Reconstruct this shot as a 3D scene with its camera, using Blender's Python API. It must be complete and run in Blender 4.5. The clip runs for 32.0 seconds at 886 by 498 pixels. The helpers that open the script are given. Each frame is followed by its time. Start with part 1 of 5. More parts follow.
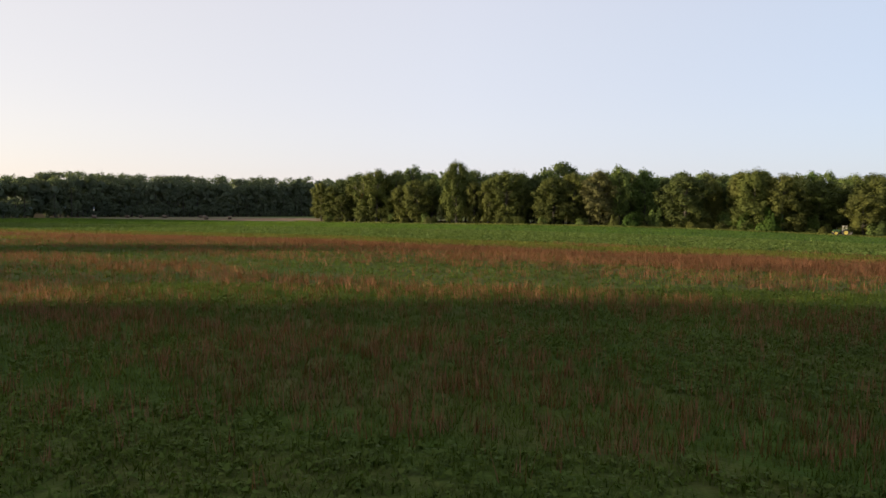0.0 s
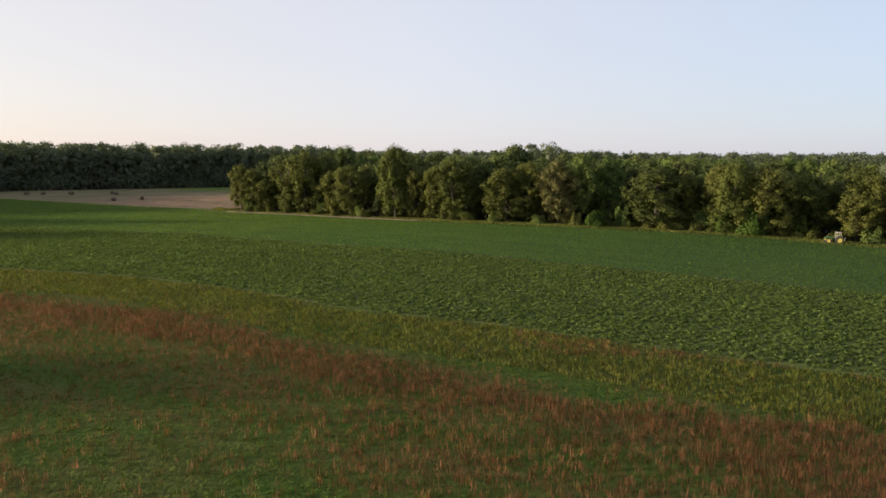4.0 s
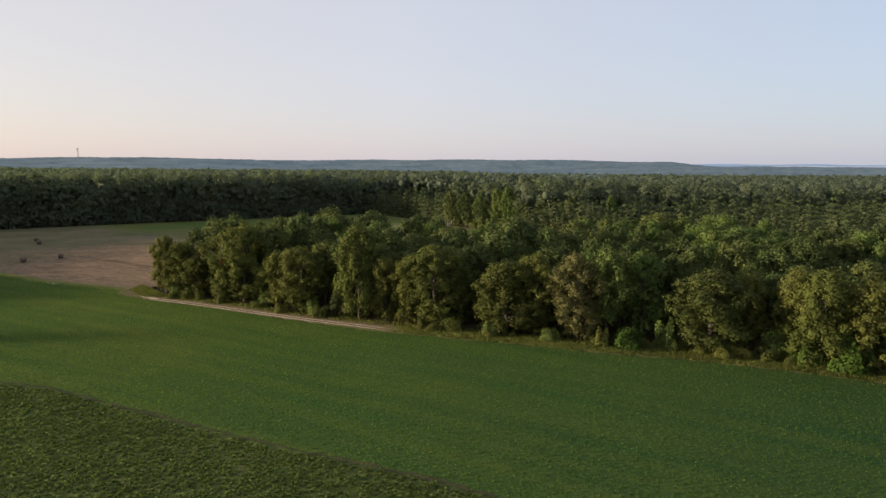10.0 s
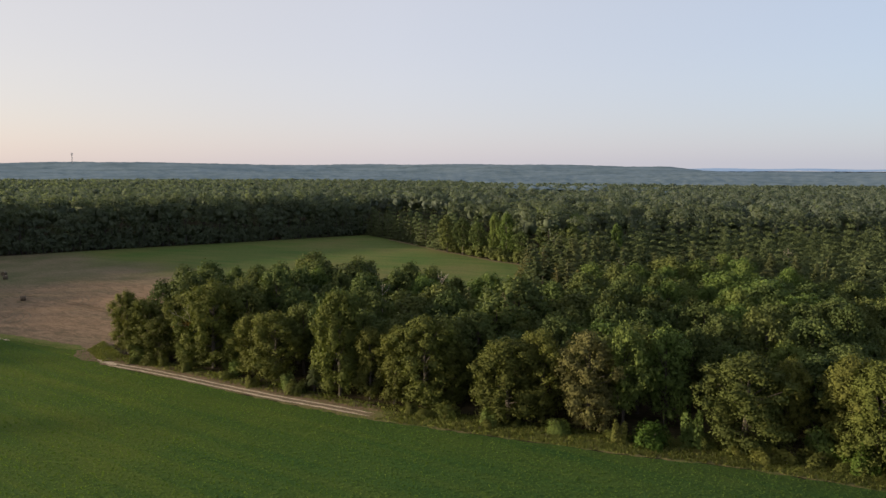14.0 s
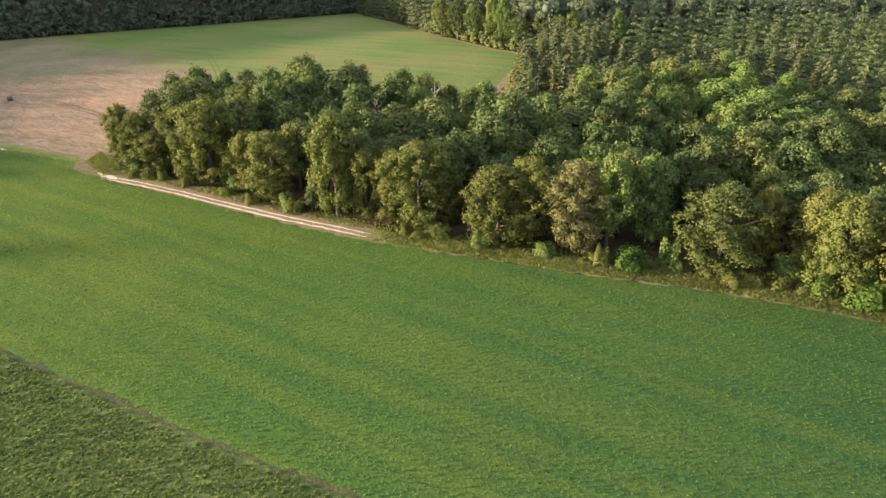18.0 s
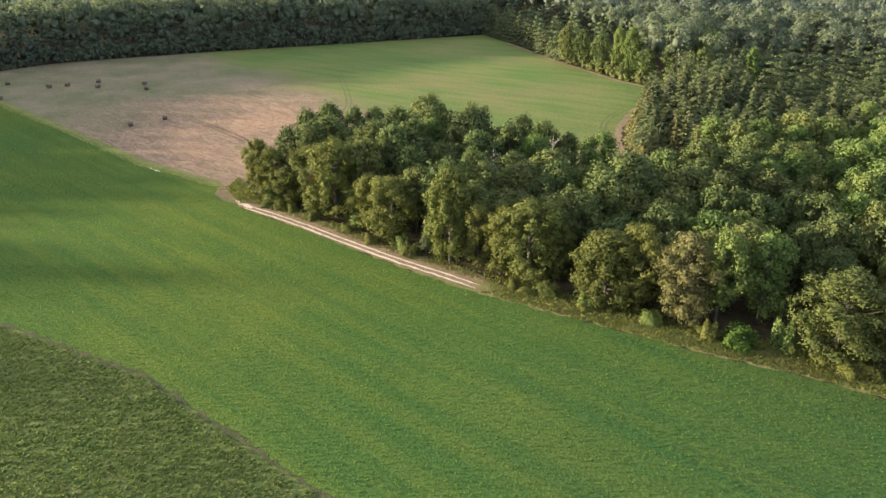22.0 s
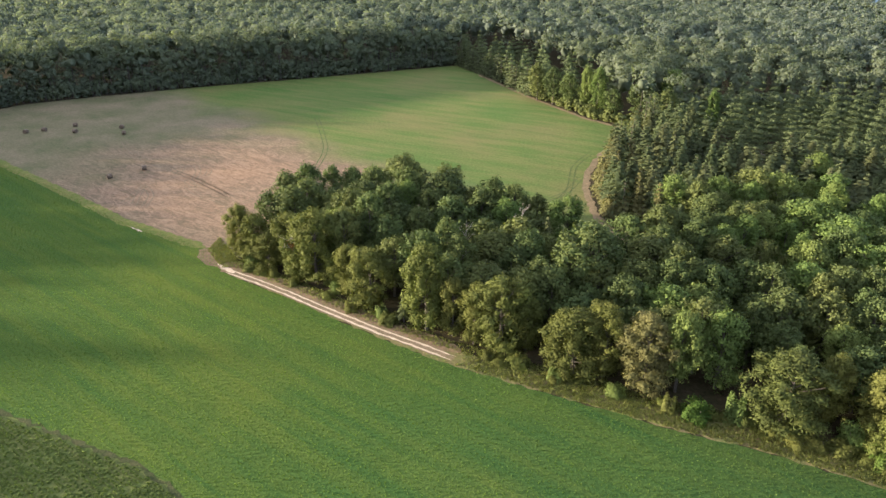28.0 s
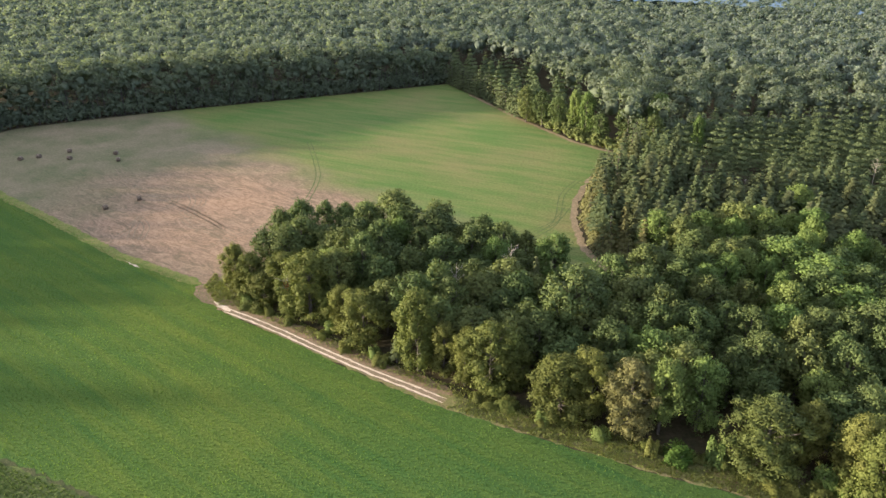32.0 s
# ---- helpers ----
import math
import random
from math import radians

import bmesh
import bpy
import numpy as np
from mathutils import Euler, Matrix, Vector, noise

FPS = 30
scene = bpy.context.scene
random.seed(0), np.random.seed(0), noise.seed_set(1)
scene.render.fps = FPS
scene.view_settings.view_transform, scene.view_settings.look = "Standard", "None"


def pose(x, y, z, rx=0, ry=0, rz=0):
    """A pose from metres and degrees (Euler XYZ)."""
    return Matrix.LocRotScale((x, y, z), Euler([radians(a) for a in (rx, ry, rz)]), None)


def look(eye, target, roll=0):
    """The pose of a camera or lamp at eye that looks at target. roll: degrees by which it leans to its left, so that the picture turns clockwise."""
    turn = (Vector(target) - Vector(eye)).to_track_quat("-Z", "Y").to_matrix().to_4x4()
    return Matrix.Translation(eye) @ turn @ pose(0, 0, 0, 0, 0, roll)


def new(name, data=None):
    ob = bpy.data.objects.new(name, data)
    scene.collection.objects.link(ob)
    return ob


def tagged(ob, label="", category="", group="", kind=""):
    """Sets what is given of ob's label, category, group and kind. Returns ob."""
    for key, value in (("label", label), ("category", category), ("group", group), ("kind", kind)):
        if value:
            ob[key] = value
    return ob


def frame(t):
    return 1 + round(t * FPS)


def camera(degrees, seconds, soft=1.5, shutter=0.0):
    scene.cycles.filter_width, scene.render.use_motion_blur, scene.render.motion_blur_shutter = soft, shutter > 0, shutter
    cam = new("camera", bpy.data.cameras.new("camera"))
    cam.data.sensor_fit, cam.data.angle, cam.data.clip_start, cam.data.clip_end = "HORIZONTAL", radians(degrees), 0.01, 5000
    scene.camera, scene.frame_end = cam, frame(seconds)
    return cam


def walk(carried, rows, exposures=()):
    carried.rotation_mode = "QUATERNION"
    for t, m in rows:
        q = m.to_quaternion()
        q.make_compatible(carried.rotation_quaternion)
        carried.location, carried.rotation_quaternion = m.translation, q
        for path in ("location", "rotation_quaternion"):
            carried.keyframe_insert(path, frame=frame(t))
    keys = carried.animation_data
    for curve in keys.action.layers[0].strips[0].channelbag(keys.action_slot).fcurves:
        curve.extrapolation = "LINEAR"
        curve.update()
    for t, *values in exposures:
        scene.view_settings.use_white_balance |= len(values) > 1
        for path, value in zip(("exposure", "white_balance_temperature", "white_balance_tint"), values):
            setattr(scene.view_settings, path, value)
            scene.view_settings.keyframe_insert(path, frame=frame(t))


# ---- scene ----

import functools

# ---- camera: a drone that climbs, goes ahead and then hovers upward ----
cam = camera(64.1, 32.0, 1.5)
# seconds, x, y, height, heading, pitch
PATH = [
    (0, -1.02, -99.37, 4.53, 5.13, -3.15),
    (0.5, -1.22, -96.23, 5.82, 5.00, -3.14),
    (1, -1.27, -92.71, 7.13, 4.95, -3.12),
    (1.5, -1.21, -88.95, 8.47, 4.43, -5.39),
    (2, -1.07, -85.05, 9.83, 3.88, -6.93),
    (2.5, -0.89, -81.12, 11.29, 3.19, -6.99),
    (3, -0.69, -77.21, 12.77, 2.50, -6.98),
    (3.5, -0.52, -73.26, 14.26, 1.75, -6.98),
    (4, -0.44, -69.11, 15.73, 0.95, -6.98),
    (4.5, -0.46, -64.83, 17.20, 0.68, -7.04),
    (6.5, -0.61, -48.49, 23.33, 0.49, -7.07),
    (7, -0.61, -44.18, 24.87, 0.48, -7.10),
    (7.5, -0.56, -39.80, 26.44, 0.39, -7.16),
    (8, -0.51, -35.58, 28.06, 0.40, -7.15),
    (8.5, -0.45, -31.53, 29.67, 0.25, -7.18),
    (9, -0.36, -27.42, 31.22, 0.10, -7.14),
    (9.5, -0.24, -22.97, 32.69, -0.09, -7.14),
    (10, -0.08, -18.34, 34.15, -0.32, -7.14),
    (10.5, 0.11, -13.75, 35.66, -0.42, -7.16),
    (11, 0.31, -9.36, 37.13, -0.45, -7.12),
    (11.5, 0.49, -5.39, 38.44, -0.52, -7.13),
    (12, 0.66, -2.20, 39.61, -0.57, -7.17),
    (12.5, 0.79, -0.06, 40.70, -0.48, -7.27),
    (13, 0.88, 0.99, 41.81, -0.36, -7.22),
    (13.5, 0.94, 1.51, 43.03, -0.46, -7.17),
    (15.5, 1.10, 1.37, 48.03, -0.66, -6.12),
    (16, 1.15, 1.52, 49.15, -0.81, -12.59),
    (16.5, 1.22, 1.77, 50.35, -0.89, -19.54),
    (17, 1.28, 2.00, 51.80, -0.93, -25.05),
    (17.5, 1.33, 2.12, 53.32, -0.92, -25.55),
    (18, 1.37, 2.15, 54.74, -0.94, -25.59),
    (19, 1.44, 2.21, 57.21, -0.94, -25.50),
    (19.5, 1.47, 2.20, 58.49, -0.82, -25.46),
    (20, 1.51, 2.20, 59.84, 1.97, -25.43),
    (20.5, 1.56, 2.29, 61.16, 5.18, -25.38),
    (21, 1.61, 2.37, 62.46, 7.68, -25.36),
    (21.5, 1.66, 2.34, 63.75, 8.98, -25.33),
    (22, 1.70, 2.25, 65.07, 8.98, -25.31),
    (23, 1.79, 2.17, 67.76, 8.99, -25.27),
    (24, 1.86, 2.17, 70.42, 9.00, -25.22),
    (25, 1.90, 2.04, 73.16, 9.00, -25.17),
    (25.5, 1.91, 1.93, 74.53, 8.97, -25.13),
    (27.5, 1.95, 1.74, 79.97, 7.80, -25.06),
    (28, 1.95, 1.61, 81.38, 6.87, -25.05),
    (28.5, 1.96, 1.47, 82.76, 5.91, -25.02),
    (29, 1.96, 1.42, 84.10, 5.11, -25.01),
    (29.5, 1.97, 1.43, 85.42, 5.07, -25.01),
    (30, 1.99, 1.46, 86.74, 5.11, -25.00),
    (31, 2.04, 1.34, 89.38, 5.18, -25.00),
    (31.5, 2.09, 1.28, 90.70, 5.39, -24.97),
    (32, 2.17, 1.24, 92.01, 6.13, -24.96),
]
walk(cam, [(t, pose(x, y, z, 90 + pitch, -0.05, yaw)) for t, x, y, z, yaw, pitch in PATH],
     exposures=[(0, 1.25, 6500, 10), (1, 1.13, 6500, 10), (2, 1.33, 6500, 10), (3, 1.31, 6500, 10), (4.5, 1.19, 6500, 10), (7, 1.11, 6500, 10), (9, 1.07, 6500, 10), (13.5, 1.05, 6500, 10), (15.5, 0.97, 6500, 10), (16.1, 1.2, 6500, 10), (16.6, 2.05, 6450, 11), (17, 2.65, 6450, 12), (18, 2.62, 6400, 12), (20, 2.57, 6250, 12), (28, 2.51, 5950, 13), (32, 2.51, 5900, 13)])

# ---- light: low hazy sun from the west, soft sky ----
SUN_EL, SUN_AZ = 8.3, 184.0   # elevation; direction to the sun, counter-clockwise from +x
world = bpy.data.worlds.new("sky")
scene.world = world
world.use_nodes = True
wt = world.node_tree
sky = wt.nodes.new("ShaderNodeTexSky")
sky.sky_type = "NISHITA"
sky.sun_disc = False
sky.sun_elevation = radians(SUN_EL)
sky.sun_rotation = radians(90 - SUN_AZ)
sky.air_density, sky.dust_density, sky.ozone_density = 1.0, 0.6, 1.5
wt.nodes["Background"].inputs["Strength"].default_value = 0.091
veil = wt.nodes.new("ShaderNodeMix")          # pale summer haze over the blue
veil.data_type, veil.blend_type = "RGBA", "ADD"
veil.inputs[0].default_value = 1.0
thin = wt.nodes.new("ShaderNodeMix")
thin.data_type, thin.blend_type = "RGBA", "MULTIPLY"
thin.inputs[0].default_value = 1.0
thin.inputs[7].default_value = (0.33, 0.335, 0.385, 1)
wt.links.new(sky.outputs[0], thin.inputs[6])
veil.inputs[7].default_value = (3.0, 2.88, 3.04, 1)
wt.links.new(thin.outputs[2], veil.inputs[6])
# the haze is peach towards the sun and bluer away from it, and warmest low down
way = wt.nodes.new("ShaderNodeTexCoord")
axes = wt.nodes.new("ShaderNodeSeparateXYZ")
wt.links.new(way.outputs["Generated"], axes.inputs[0])
last = veil.outputs[2]
for _axis, _lo, _hi, _stops in (("X", -0.6, 0.6, ((0.0, (1.07, 1.0, 0.91)), (0.45, (0.98, 0.99, 1.0)), (1.0, (0.75, 0.85, 0.945)))),
                                ("Z", 0.0, 0.22, ((0.0, (0.94, 0.925, 0.99)), (0.5, (0.99, 0.98, 1.0)), (1.0, (1.0, 1.0, 1.0))))):
    _span = wt.nodes.new("ShaderNodeMapRange")
    _span.inputs[1].default_value, _span.inputs[2].default_value = _lo, _hi
    wt.links.new(axes.outputs[_axis], _span.inputs[0])
    _ramp = wt.nodes.new("ShaderNodeValToRGB")
    _ramp.color_ramp.elements.new(0.5)
    for _e, (_p, _c) in zip(_ramp.color_ramp.elements, _stops):
        _e.position, _e.color = _p, (*_c, 1)
    wt.links.new(_span.outputs[0], _ramp.inputs[0])
    _mul = wt.nodes.new("ShaderNodeMix")
    _mul.data_type, _mul.blend_type = "RGBA", "MULTIPLY"
    _mul.inputs[0].default_value = 1.0
    wt.links.new(last, _mul.inputs[6])
    wt.links.new(_ramp.outputs[0], _mul.inputs[7])
    last = _mul.outputs[2]
wt.links.new(last, wt.nodes["Background"].inputs["Color"])
sun = new("sun", bpy.data.lights.new("sun", "SUN"))
sun.data.energy, sun.data.angle, sun.data.color = 5.0, radians(2.0), (1.0, 0.80, 0.56)
_d = Vector((math.cos(radians(SUN_EL)) * math.cos(radians(SUN_AZ)), math.cos(radians(SUN_EL)) * math.sin(radians(SUN_AZ)), math.sin(radians(SUN_EL))))
sun.matrix_world = look(_d * 500, (0, 0, 0))


# ---- materials ----
def material(name):
    m = bpy.data.materials.new(name)
    m.use_nodes = True
    nt = m.node_tree
    return m, nt, nt.nodes["Principled BSDF"]


def node(nt, kind, **inputs):
    n = nt.nodes.new(kind)
    for k, v in inputs.items():
        n.inputs[k.replace("_", " ")].default_value = v
    return n


def noise_node(nt, scale, detail=3.0, rough=0.55, stretch=None, turn=0.0, swirl=0.0):
    n = node(nt, "ShaderNodeTexNoise", Scale=scale, Detail=detail, Roughness=rough, Distortion=swirl)
    geo = nt.nodes.new("ShaderNodeNewGeometry")
    src = geo.outputs["Position"]
    if stretch:
        mp = nt.nodes.new("ShaderNodeMapping")
        mp.vector_type = "TEXTURE"
        mp.inputs["Rotation"].default_value = (0, 0, radians(-turn))
        mp.inputs["Scale"].default_value = [1 / s for s in stretch]
        nt.links.new(src, mp.inputs[0])
        src = mp.outputs[0]
    nt.links.new(src, n.inputs["Vector"])
    return n.outputs["Fac"]


def ramp(nt, fac, stops):
    r = nt.nodes.new("ShaderNodeValToRGB")
    els = r.color_ramp.elements
    while len(els) < len(stops):
        els.new(0.5)
    for e, (p, c) in zip(els, stops):
        e.position, e.color = p, (*c, 1)
    nt.links.new(fac, r.inputs[0])
    return r.outputs[0]


def mix(nt, fac, a, b, how="MIX"):
    m = nt.nodes.new("ShaderNodeMix")
    m.data_type, m.blend_type = "RGBA", how
    for sock, v in ((m.inputs[0], fac), (m.inputs[6], a), (m.inputs[7], b)):
        if isinstance(v, (int, float)):
            sock.default_value = v
        elif isinstance(v, tuple):
            sock.default_value = (*v, 1)
        else:
            nt.links.new(v, sock)
    return m.outputs[2]


def bump(nt, bsdf, fac, strength, distance):
    b = node(nt, "ShaderNodeBump", Strength=strength, Distance=distance)
    nt.links.new(fac, b.inputs["Height"])
    nt.links.new(b.outputs[0], bsdf.inputs["Normal"])


def ripen(nt, c):
    """The crop is yellower in the west and a deeper green in the east, with a frayed passage."""
    geo = nt.nodes.new("ShaderNodeNewGeometry")
    dot = nt.nodes.new("ShaderNodeVectorMath")
    dot.operation = "DOT_PRODUCT"
    nt.links.new(geo.outputs["Position"], dot.inputs[0])
    dot.inputs[1].default_value = (1.0, -0.45, 0)
    wob = nt.nodes.new("ShaderNodeMath")
    wob.operation = "MULTIPLY_ADD"
    nt.links.new(noise_node(nt, 0.02, 4, 0.6), wob.inputs[0])
    wob.inputs[1].default_value = 110
    nt.links.new(dot.outputs["Value"], wob.inputs[2])
    span = node(nt, "ShaderNodeMapRange")
    for k, v in ((1, -60), (2, 75)):
        span.inputs[k].default_value = v
    nt.links.new(wob.outputs[0], span.inputs[0])
    return mix(nt, 1.0, c, ramp(nt, span.outputs[0], [(0.0, (1.12, 1.04, 0.9)), (0.5, (1.0, 1.0, 1.0)), (1.0, (0.82, 0.85, 1.0))]), "MULTIPLY")


def ground_material(name, stops, scale, stops2, scale2, grain=3.0, depth=0.12, stretch=None, turn=0.0, amount=0.5, fuzz=0.0, ripening=False):
    """Earth or crop: broad patches, finer streaks along the rows, and a bumpy grain."""
    m, nt, b = material(name)
    broad = ramp(nt, noise_node(nt, scale, 4), stops)
    streak = ramp(nt, noise_node(nt, scale2, 4, 0.6, stretch, turn), stops2)
    c = mix(nt, amount, broad, streak)
    fine = noise_node(nt, grain, 3, 0.65)
    c = mix(nt, 0.7, c, ramp(nt, fine, [(0.3, (0.55, 0.55, 0.55)), (0.7, (1.35, 1.35, 1.35))]), "MULTIPLY")
    if ripening:
        c = ripen(nt, c)
    nt.links.new(c, b.inputs["Base Color"])
    b.inputs["Roughness"].default_value = 0.9
    b.inputs["Specular IOR Level"].default_value = 0.04
    b.inputs["Sheen Weight"].default_value, b.inputs["Sheen Roughness"].default_value = fuzz, 0.5
    b.inputs["Sheen Tint"].default_value = (0.62, 0.85, 0.22, 1)
    bump(nt, b, fine, 0.9, depth)
    return m


def leaf_material(name, dark, light, tip, spread=0.35, through_share=0.24, fuzz=0.0, ripening=False):
    """Foliage: each leaf clump and each tree a little different, light shining through."""
    m, nt, b = material(name)
    geo = nt.nodes.new("ShaderNodeNewGeometry")
    info = nt.nodes.new("ShaderNodeObjectInfo")
    c = ramp(nt, geo.outputs["Random Per Island"], [(0.0, tuple(0.4 * a + 0.6 * b for a, b in zip(dark, light))), (0.7, light), (1.0, tuple(0.5 * a + 0.5 * b for a, b in zip(tip, light)))])
    c = mix(nt, spread, c, ramp(nt, info.outputs["Random"], [(0.0, tuple(v * 0.6 for v in dark)), (0.3, tuple(v * q for v, q in zip(light, (0.7, 0.95, 0.9)))), (0.6, light), (0.8, tuple(v * q for v, q in zip(tip, (0.92, 0.90, 0.85)))), (1.0, tip)]))
    c = mix(nt, 0.5, c, ramp(nt, noise_node(nt, 0.11, 2), [(0.3, (0.6, 0.6, 0.65)), (0.7, (1.35, 1.3, 1.2))]), "MULTIPLY")
    if ripening:
        c = ripen(nt, c)
    nt.links.new(c, b.inputs["Base Color"])
    b.inputs["Roughness"].default_value = 0.75
    b.inputs["Specular IOR Level"].default_value = 0.1
    b.inputs["Sheen Weight"].default_value, b.inputs["Sheen Roughness"].default_value = fuzz, 0.5
    b.inputs["Sheen Tint"].default_value = (0.62, 0.85, 0.22, 1)
    tr = nt.nodes.new("ShaderNodeBsdfTranslucent")
    nt.links.new(mix(nt, 1.0, c, (1.1, 1.15, 0.6), "MULTIPLY"), tr.inputs["Color"])
    ms = nt.nodes.new("ShaderNodeMixShader")
    ms.inputs[0].default_value = through_share
    nt.links.new(b.outputs[0], ms.inputs[1])
    nt.links.new(tr.outputs[0], ms.inputs[2])
    nt.links.new(ms.outputs[0], nt.nodes["Material Output"].inputs["Surface"])
    return m


def plain_material(name, color, rough=0.6, metal=0.0, vary=0.25, scale=6.0):
    m, nt, b = material(name)
    f = noise_node(nt, scale, 4)
    c = mix(nt, 1.0, color, ramp(nt, f, [(0.3, (1 - vary,) * 3), (0.7, (1 + vary,) * 3)]), "MULTIPLY")
    nt.links.new(c, b.inputs["Base Color"])
    b.inputs["Roughness"].default_value, b.inputs["Metallic"].default_value = rough, metal
    bump(nt, b, f, 0.3, 0.02)
    return m


M_CROP = ground_material("green_crop", [(0.30, (0.028, 0.072, 0.018)), (0.5, (0.045, 0.084, 0.018)), (0.70, (0.080, 0.106, 0.020))], 0.022,
                         [(0.36, (0.028, 0.068, 0.018)), (0.64, (0.069, 0.097, 0.020))], 0.3, 2.6, 0.15, (0.05, 1.0, 1.0), 31, 0.5, 0.0, True)
M_SOY = ground_material("bean_ground", [(0.35, (0.060, 0.088, 0.022)), (0.65, (0.082, 0.100, 0.031))], 0.06,
                        [(0.38, (0.056, 0.082, 0.020)), (0.62, (0.092, 0.098, 0.034))], 0.6, 1.6, 0.25, (0.15, 1.0, 1.0), 31, 0.5, 0.0)


def hay_field_material():
    """Pinkish stubble in the south-west that runs unevenly into green regrowth in the north-east."""
    m, nt, b = material("hay_field")
    stub = mix(nt, 0.55, ramp(nt, noise_node(nt, 0.016, 4), [(0.40, (0.085, 0.094, 0.048)), (0.52, (0.145, 0.112, 0.076)), (0.66, (0.235, 0.156, 0.096))]),
               ramp(nt, noise_node(nt, 0.32, 4, 0.6, (0.35, 1, 1), 33, 2.2), [(0.34, (0.080, 0.068, 0.038)), (0.5, (0.178, 0.120, 0.075)), (0.66, (0.260, 0.182, 0.116))]))
    # olive tinge farther out, with the wood wall's shade put into the colour
    olive = ramp(nt, noise_node(nt, 0.05, 5, 0.65), [(0.36, (0.078, 0.092, 0.042)), (0.64, (0.150, 0.128, 0.080))])
    away = nt.nodes.new("ShaderNodeVectorMath")
    away.operation = "DISTANCE"
    spot = nt.nodes.new("ShaderNodeNewGeometry")
    nt.links.new(spot.outputs["Position"], away.inputs[0])
    away.inputs[1].default_value = (-98, 216, 0)
    frayed = nt.nodes.new("ShaderNodeMath")
    frayed.operation = "MULTIPLY_ADD"
    nt.links.new(noise_node(nt, 0.03, 5, 0.65), frayed.inputs[0])
    frayed.inputs[1].default_value = 80
    nt.links.new(away.outputs["Value"], frayed.inputs[2])
    fade = node(nt, "ShaderNodeMapRange")
    for k, v in ((1, 75), (2, 125), (4, 0.85)):
        fade.inputs[k].default_value = v
    nt.links.new(frayed.outputs[0], fade.inputs[0])
    stub = mix(nt, fade.outputs[0], stub, olive)
    green = mix(nt, 0.5, ramp(nt, noise_node(nt, 0.013, 4), [(0.36, (0.058, 0.108, 0.026)), (0.50, (0.092, 0.120, 0.034)), (0.64, (0.140, 0.118, 0.052))]),
                ramp(nt, noise_node(nt, 0.2, 4, 0.6, (0.15, 1, 1), 20), [(0.38, (0.062, 0.106, 0.026)), (0.62, (0.126, 0.126, 0.046))]))
    geo = nt.nodes.new("ShaderNodeNewGeometry")
    dot = nt.nodes.new("ShaderNodeVectorMath")
    dot.operation = "DOT_PRODUCT"
    nt.links.new(geo.outputs["Position"], dot.inputs[0])
    dot.inputs[1].default_value = (0.646, 0.763, 0)
    wob = nt.nodes.new("ShaderNodeMath")
    wob.operation = "MULTIPLY_ADD"
    nt.links.new(noise_node(nt, 0.035, 5, 0.6), wob.inputs[0])
    wob.inputs[1].default_value = 46
    nt.links.new(dot.outputs["Value"], wob.inputs[2])
    rng_ = node(nt, "ShaderNodeMapRange")
    for k, v in ((1, 162), (2, 184)):
        rng_.inputs[k].default_value = v
    nt.links.new(wob.outputs[0], rng_.inputs[0])
    c = mix(nt, rng_.outputs[0], stub, green)
    fine = noise_node(nt, 1.2, 4, 0.7)
    c = mix(nt, 0.7, c, ramp(nt, fine, [(0.3, (0.6, 0.6, 0.6)), (0.7, (1.3, 1.3, 1.3))]), "MULTIPLY")
    nt.links.new(c, b.inputs["Base Color"])
    b.inputs["Roughness"].default_value = 0.95
    b.inputs["Specular IOR Level"].default_value = 0.04
    bump(nt, b, fine, 0.8, 0.12)
    return m


M_HAYFIELD = hay_field_material()
M_MEADOW = ground_material("meadow_turf", [(0.4, (0.038, 0.072, 0.011)), (0.6, (0.058, 0.076, 0.015))], 0.08,
                           [(0.4, (0.034, 0.066, 0.011)), (0.62, (0.080, 0.066, 0.026))], 0.25, 2.2, 0.2, (0.25, 1.0, 1.0), 28)
M_SAND = ground_material("pale_sand", [(0.3, (0.28, 0.22, 0.15)), (0.7, (0.46, 0.38, 0.28))], 0.4, [(0.3, (0.36, 0.29, 0.20)), (0.7, (0.60, 0.52, 0.41))], 1.2, 3.0, 0.04)
M_VERGE = ground_material("dry_verge", [(0.35, (0.085, 0.110, 0.032)), (0.65, (0.165, 0.135, 0.06))], 0.12, [(0.35, (0.070, 0.10, 0.026)), (0.65, (0.17, 0.125, 0.07))], 0.7, 2.5, 0.15)
M_MARGIN = ground_material("green_margin", [(0.35, (0.085, 0.115, 0.026)), (0.65, (0.145, 0.140, 0.045))], 0.15, [(0.35, (0.075, 0.110, 0.024)), (0.65, (0.15, 0.135, 0.05))], 0.6, 2.5, 0.15)
M_FLOOR = ground_material("forest_floor", [(0.3, (0.025, 0.026, 0.012)), (0.7, (0.06, 0.045, 0.025))], 0.1, [(0.3, (0.02, 0.025, 0.01)), (0.7, (0.06, 0.045, 0.03))], 0.6, 1.5)
M_SHADED_FURROW = ground_material("shaded_furrow_soil", [(0.35, (0.030, 0.042, 0.015)), (0.65, (0.062, 0.066, 0.028))], 0.3, [(0.35, (0.028, 0.040, 0.014)), (0.65, (0.072, 0.068, 0.032))], 0.9)
M_RUT = ground_material("tyre_rut", [(0.35, (0.13, 0.105, 0.065)), (0.65, (0.18, 0.14, 0.09))], 0.1, [(0.35, (0.12, 0.10, 0.06)), (0.65, (0.19, 0.145, 0.10))], 0.5)
